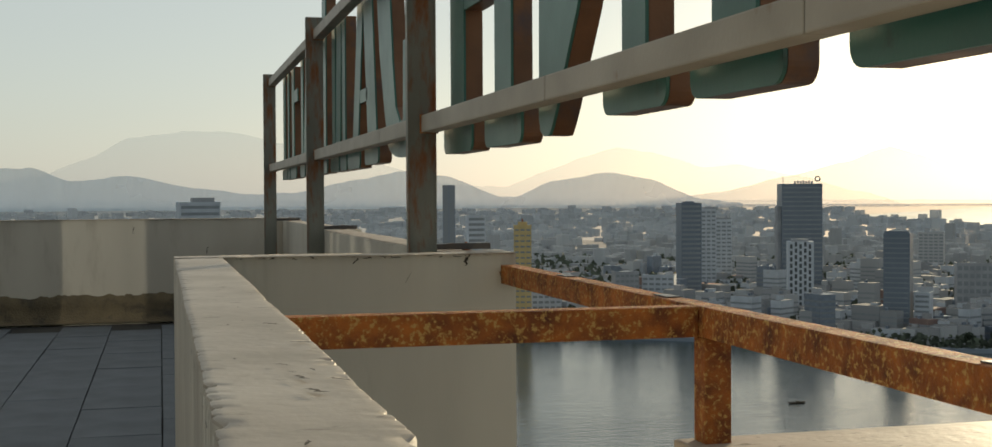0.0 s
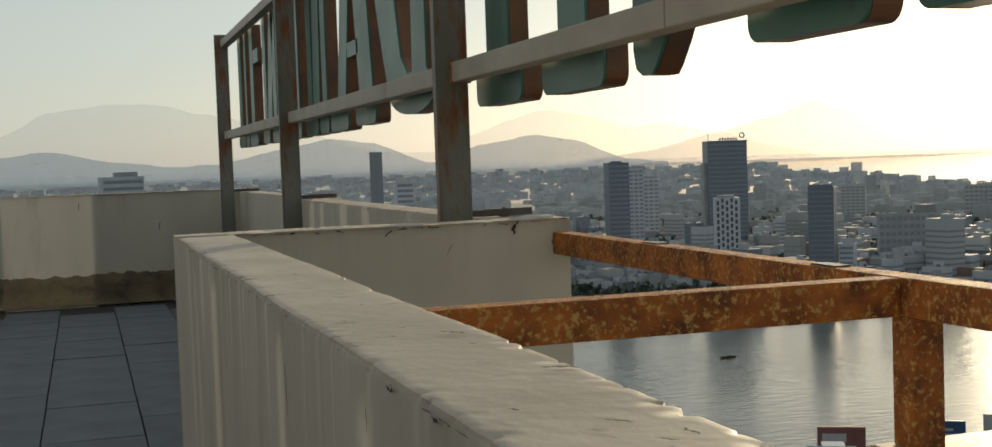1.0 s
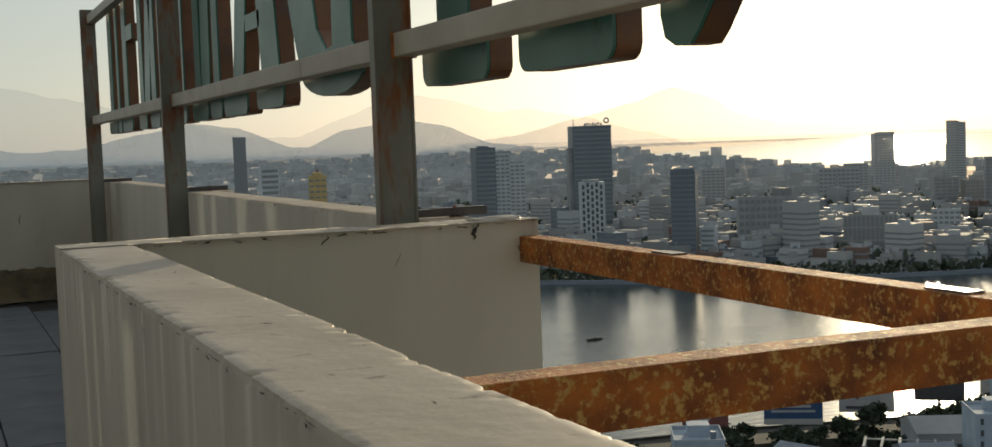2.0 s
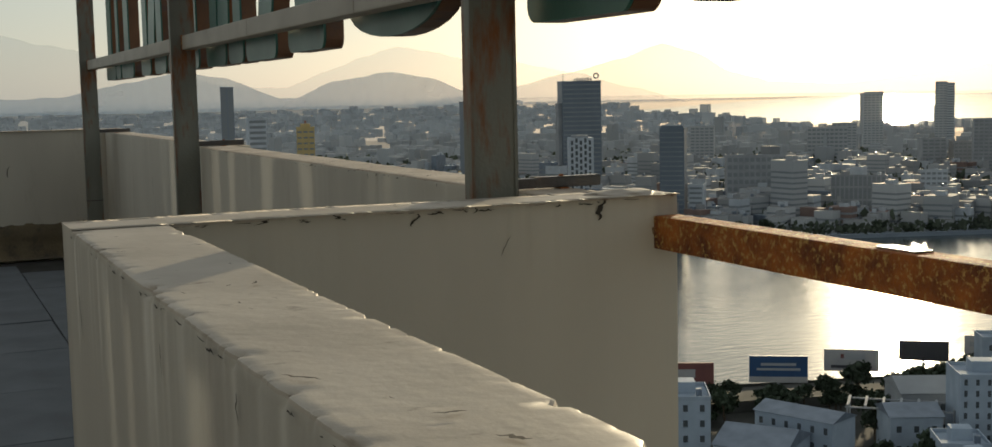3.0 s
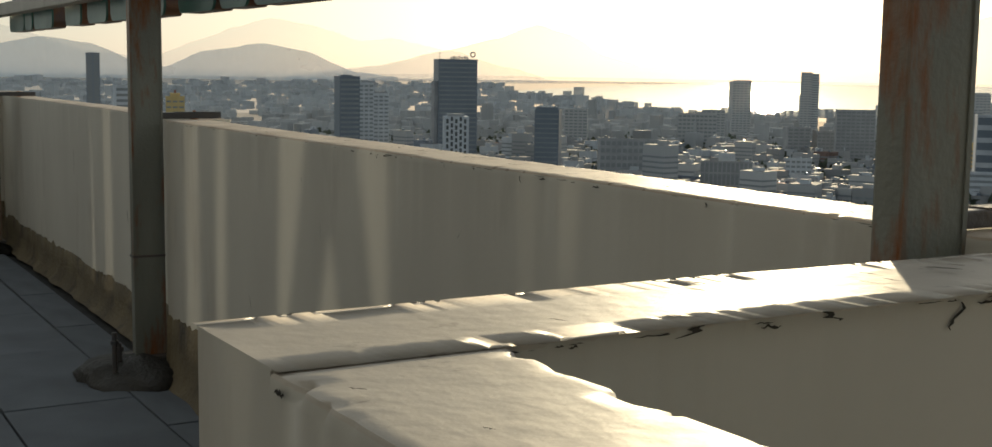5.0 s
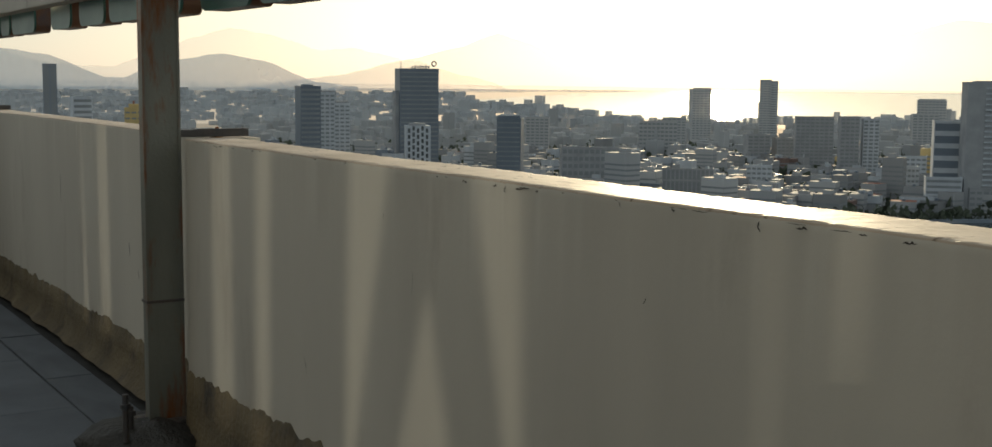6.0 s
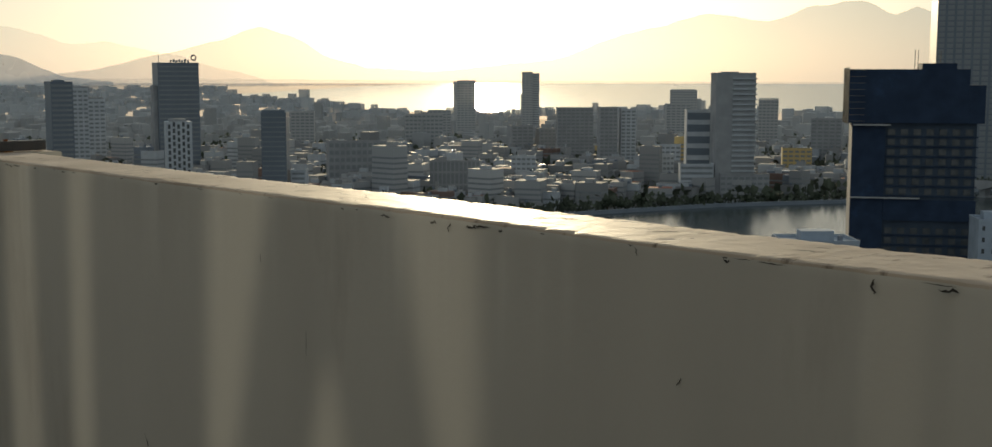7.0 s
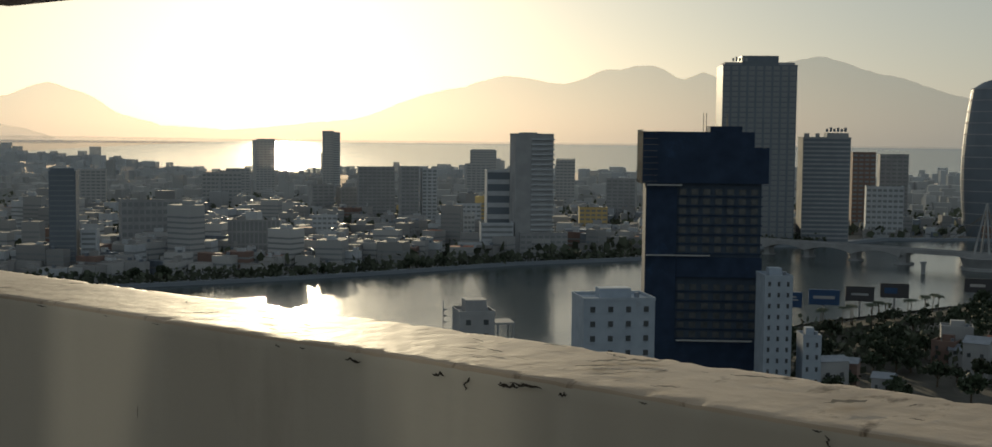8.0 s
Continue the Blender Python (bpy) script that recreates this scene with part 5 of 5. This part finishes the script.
billboard(566, 227, 13.0, 7, 9.5, DARKBOARD, "dark billboard on a single pole", ((-0.6, 0.6, 0.4, 0.55, CONCRETE),), 3)
billboard(594, 221, 13.3, 7, 9.0, DARKBOARD, "dark billboard above the palms", ((-0.7, 0.2, 0.3, 0.7, BLUEBOARD),), 3)
billboard(531, 247, 13.0, 7, 8.4, BLUEBOARD, "blue billboard half hidden by a tower", TWO, 3)
billboard(641, 196, 13.2, 7, 9.4, DARKBOARD, "dark billboard at the park's end", ((-0.6, 0.5, 0.4, 0.6, PALEBOARD),), 3)

# ---- the bridge ----
bridge = thing("bridge", (858, 455, WATER), "pale concrete swing bridge with a stayed span", "bridge")
a, b = Vector((0, 0, 0)), Vector((-12, -330, 0))
d = (b - a).normalized()
side = Vector((-d.y, d.x, 0))


def beam_part(name2, p, q, off, half, z0, z1, arch=0.0, steps=1):
    """A straight length of the bridge whose underside may rise to an arch."""
    bm = bmesh.new()
    rows = []
    for k in range(steps + 1):
        t = k / steps
        c = p + (q - p) * t + side * off
        low = z0 + arch * (1 - (2 * t - 1) ** 2)
        rows.append([bm.verts.new(c + side * u + Vector((0, 0, z))) for u, z in ((-half, low), (half, low), (half, z1), (-half, z1))])
    for r0, r1 in zip(rows, rows[1:]):
        for k in range(4):
            bm.faces.new((r0[k - 1], r0[k], r1[k], r1[k - 1]))
    bm.faces.new(rows[0])
    bm.faces.new(rows[-1])
    bmesh.ops.recalc_face_normals(bm, faces=bm.faces)
    part(name2, bm, CONCRETE, bridge)


stops = [0, 32, 64, 100, 135]
for s0, s1 in zip(stops, stops[1:]):
    beam_part("deck_span", a + d * s0, a + d * s1, 0, 7.5, 5.2, 10.2, 3.4, 10)
beam_part("deck_span", a + d * 135.1, a + d * 330, 0, 7.5, 8.4, 10.2)
for off in (-7.2, 7.2):
    beam_part("railing", a, a + d * 330, off, 0.2, 10.2, 11.3)
for k in range(40):
    c = a + d * (4 + k * 8.2)
    beam_part("railing_post", c, c + d * 0.5, -7.2, 0.3, 11.3, 11.8)
for s0, wide in ((32, 3.0), (64, 3.0), (100, 3.4), (135, 4.2), (260, 3.4), (300, 3.4)):
    c = a + d * s0
    bm = bmesh.new()
    rod(bm, c + Vector((0, 0, -2)), c + Vector((0, 0, 1.2)), wide * 1.7, wide * 1.6, 14)
    cuboid(bm, c.x - 4.5, c.x + 4.5, c.y - wide * 0.7, c.y + wide * 0.7, 1.2, 6.4, 0.3)
    cuboid(bm, c.x - 7, c.x + 7, c.y - wide, c.y + wide, 6.4, 8.4, 0.3)
    part("pier", bm, CONCRETE, bridge)
hub = a + d * 190
bm = bmesh.new()
rod(bm, hub + Vector((0, 0, -2)), hub + Vector((0, 0, 2)), 15, 15, 32)
rod(bm, hub + Vector((0, 0, 2)), hub + Vector((0, 0, 8.3)), 13, 16, 32)
part("swing_pier", bm, CONCRETE, bridge, "broad round pier of the swing span")
top = hub + Vector((0, 0, 44))
for u in (-7, 7):
    bm = bmesh.new()
    for e in (-5, 5):
        rod(bm, hub + side * u + d * e + Vector((0, 0, 10.2)), top + side * u * 0.15, 0.9, 0.5, 6)
    part("pylon", bm, CONCRETE, bridge)
for k in range(1, 7):
    for u in (-1, 1):
        bm = bmesh.new()
        rod(bm, top - Vector((0, 0, k * 1.5)), hub + d * u * k * 8.5 + Vector((0, 0, 10.3)), 0.14, 0.14, 5)
        part("stay_cable", bm, STEEL, bridge)
marker = thing("river_marker", (797, 287, WATER), "lone concrete dolphin standing in the river", "pile")
box_part("shaft", (-1.1, 1.1, -1.1, 1.1, -2, 6.5), CONCRETE, marker, bevel=0.1)
box_part("cap", (-2.0, 2.0, -1.4, 1.4, 6.5, 8.0), CONCRETE, marker, bevel=0.1)

# a sampan out on the water
boat = thing("sampan", (250, 464, WATER), "small dark wooden boat on the river", "boat")
bm = bmesh.new()
rows = []
for k in range(9):
    t = k / 8 * 2 - 1
    hw = 0.75 * (1 - abs(t) ** 2.4) + 0.05
    rows.append([bm.verts.new((t * 3.8, u * hw, z + 0.35 * t * t)) for u, z in ((-1, 0.55), (-0.7, 0.0), (0, -0.12), (0.7, 0.0), (1, 0.55), (0.85, 0.5), (0.6, 0.15), (-0.6, 0.15), (-0.85, 0.5))])
for p, q in zip(rows, rows[1:]):
    for i in range(9):
        bm.faces.new((p[i - 1], p[i], q[i], q[i - 1]))
part("hull", bm, BARK, boat)
box_part("cabin_hoop", (-0.2, 0.9, -0.5, 0.5, 0.3, 1.2), BARK, boat, bevel=0.2)

# ---- roof slabs, one by one ----
slab_bm = bmesh.new()
cuboid(slab_bm, -0.295, 0.295, -0.595, 0.595, -0.03, 0.0, 0.004)
slab_mesh = bpy.data.meshes.new("slab")
slab_bm.to_mesh(slab_mesh)
slab_bm.free()
slab_mesh.materials.append(SLAB)
sr = random.Random(8)
for i in range(-8, 3):
    for j in range(-5, 16):
        x, y = -0.02 + 0.6 * i - 0.28, 8.85 + 1.2 * (j - 6) + (0.6 if i % 2 else 0)
        if (y < 7.7 and x > -0.3) or x > 1.2 or y > NORTH - 0.62 or y < -5.2:
            continue
        s = new("slab", slab_mesh)
        s.matrix_basis = pose(x, y, sr.uniform(-0.003, 0.003), sr.uniform(-0.25, 0.25), sr.uniform(-0.25, 0.25), sr.uniform(-0.3, 0.3))
        s.parent = floor
for x, y, k in ((0.3, 7.39, 0.43), (0.9, 7.685, 0.93)):
    s = new("slab", slab_mesh)
    s.matrix_basis = pose(x, y, 0) @ Matrix.Diagonal((1, k, 1, 1))
    s.parent = floor
for j in range(6, 16):
    y = 8.85 + 1.2 * (j - 6) - 0.55
    if y > NORTH - 0.62:
        continue
    s = new("slab", slab_mesh)
    s.matrix_basis = pose(1.326, y, sr.uniform(-0.003, 0.002)) @ Matrix.Diagonal((0.41, 1, 1, 1))
    s.parent = floor
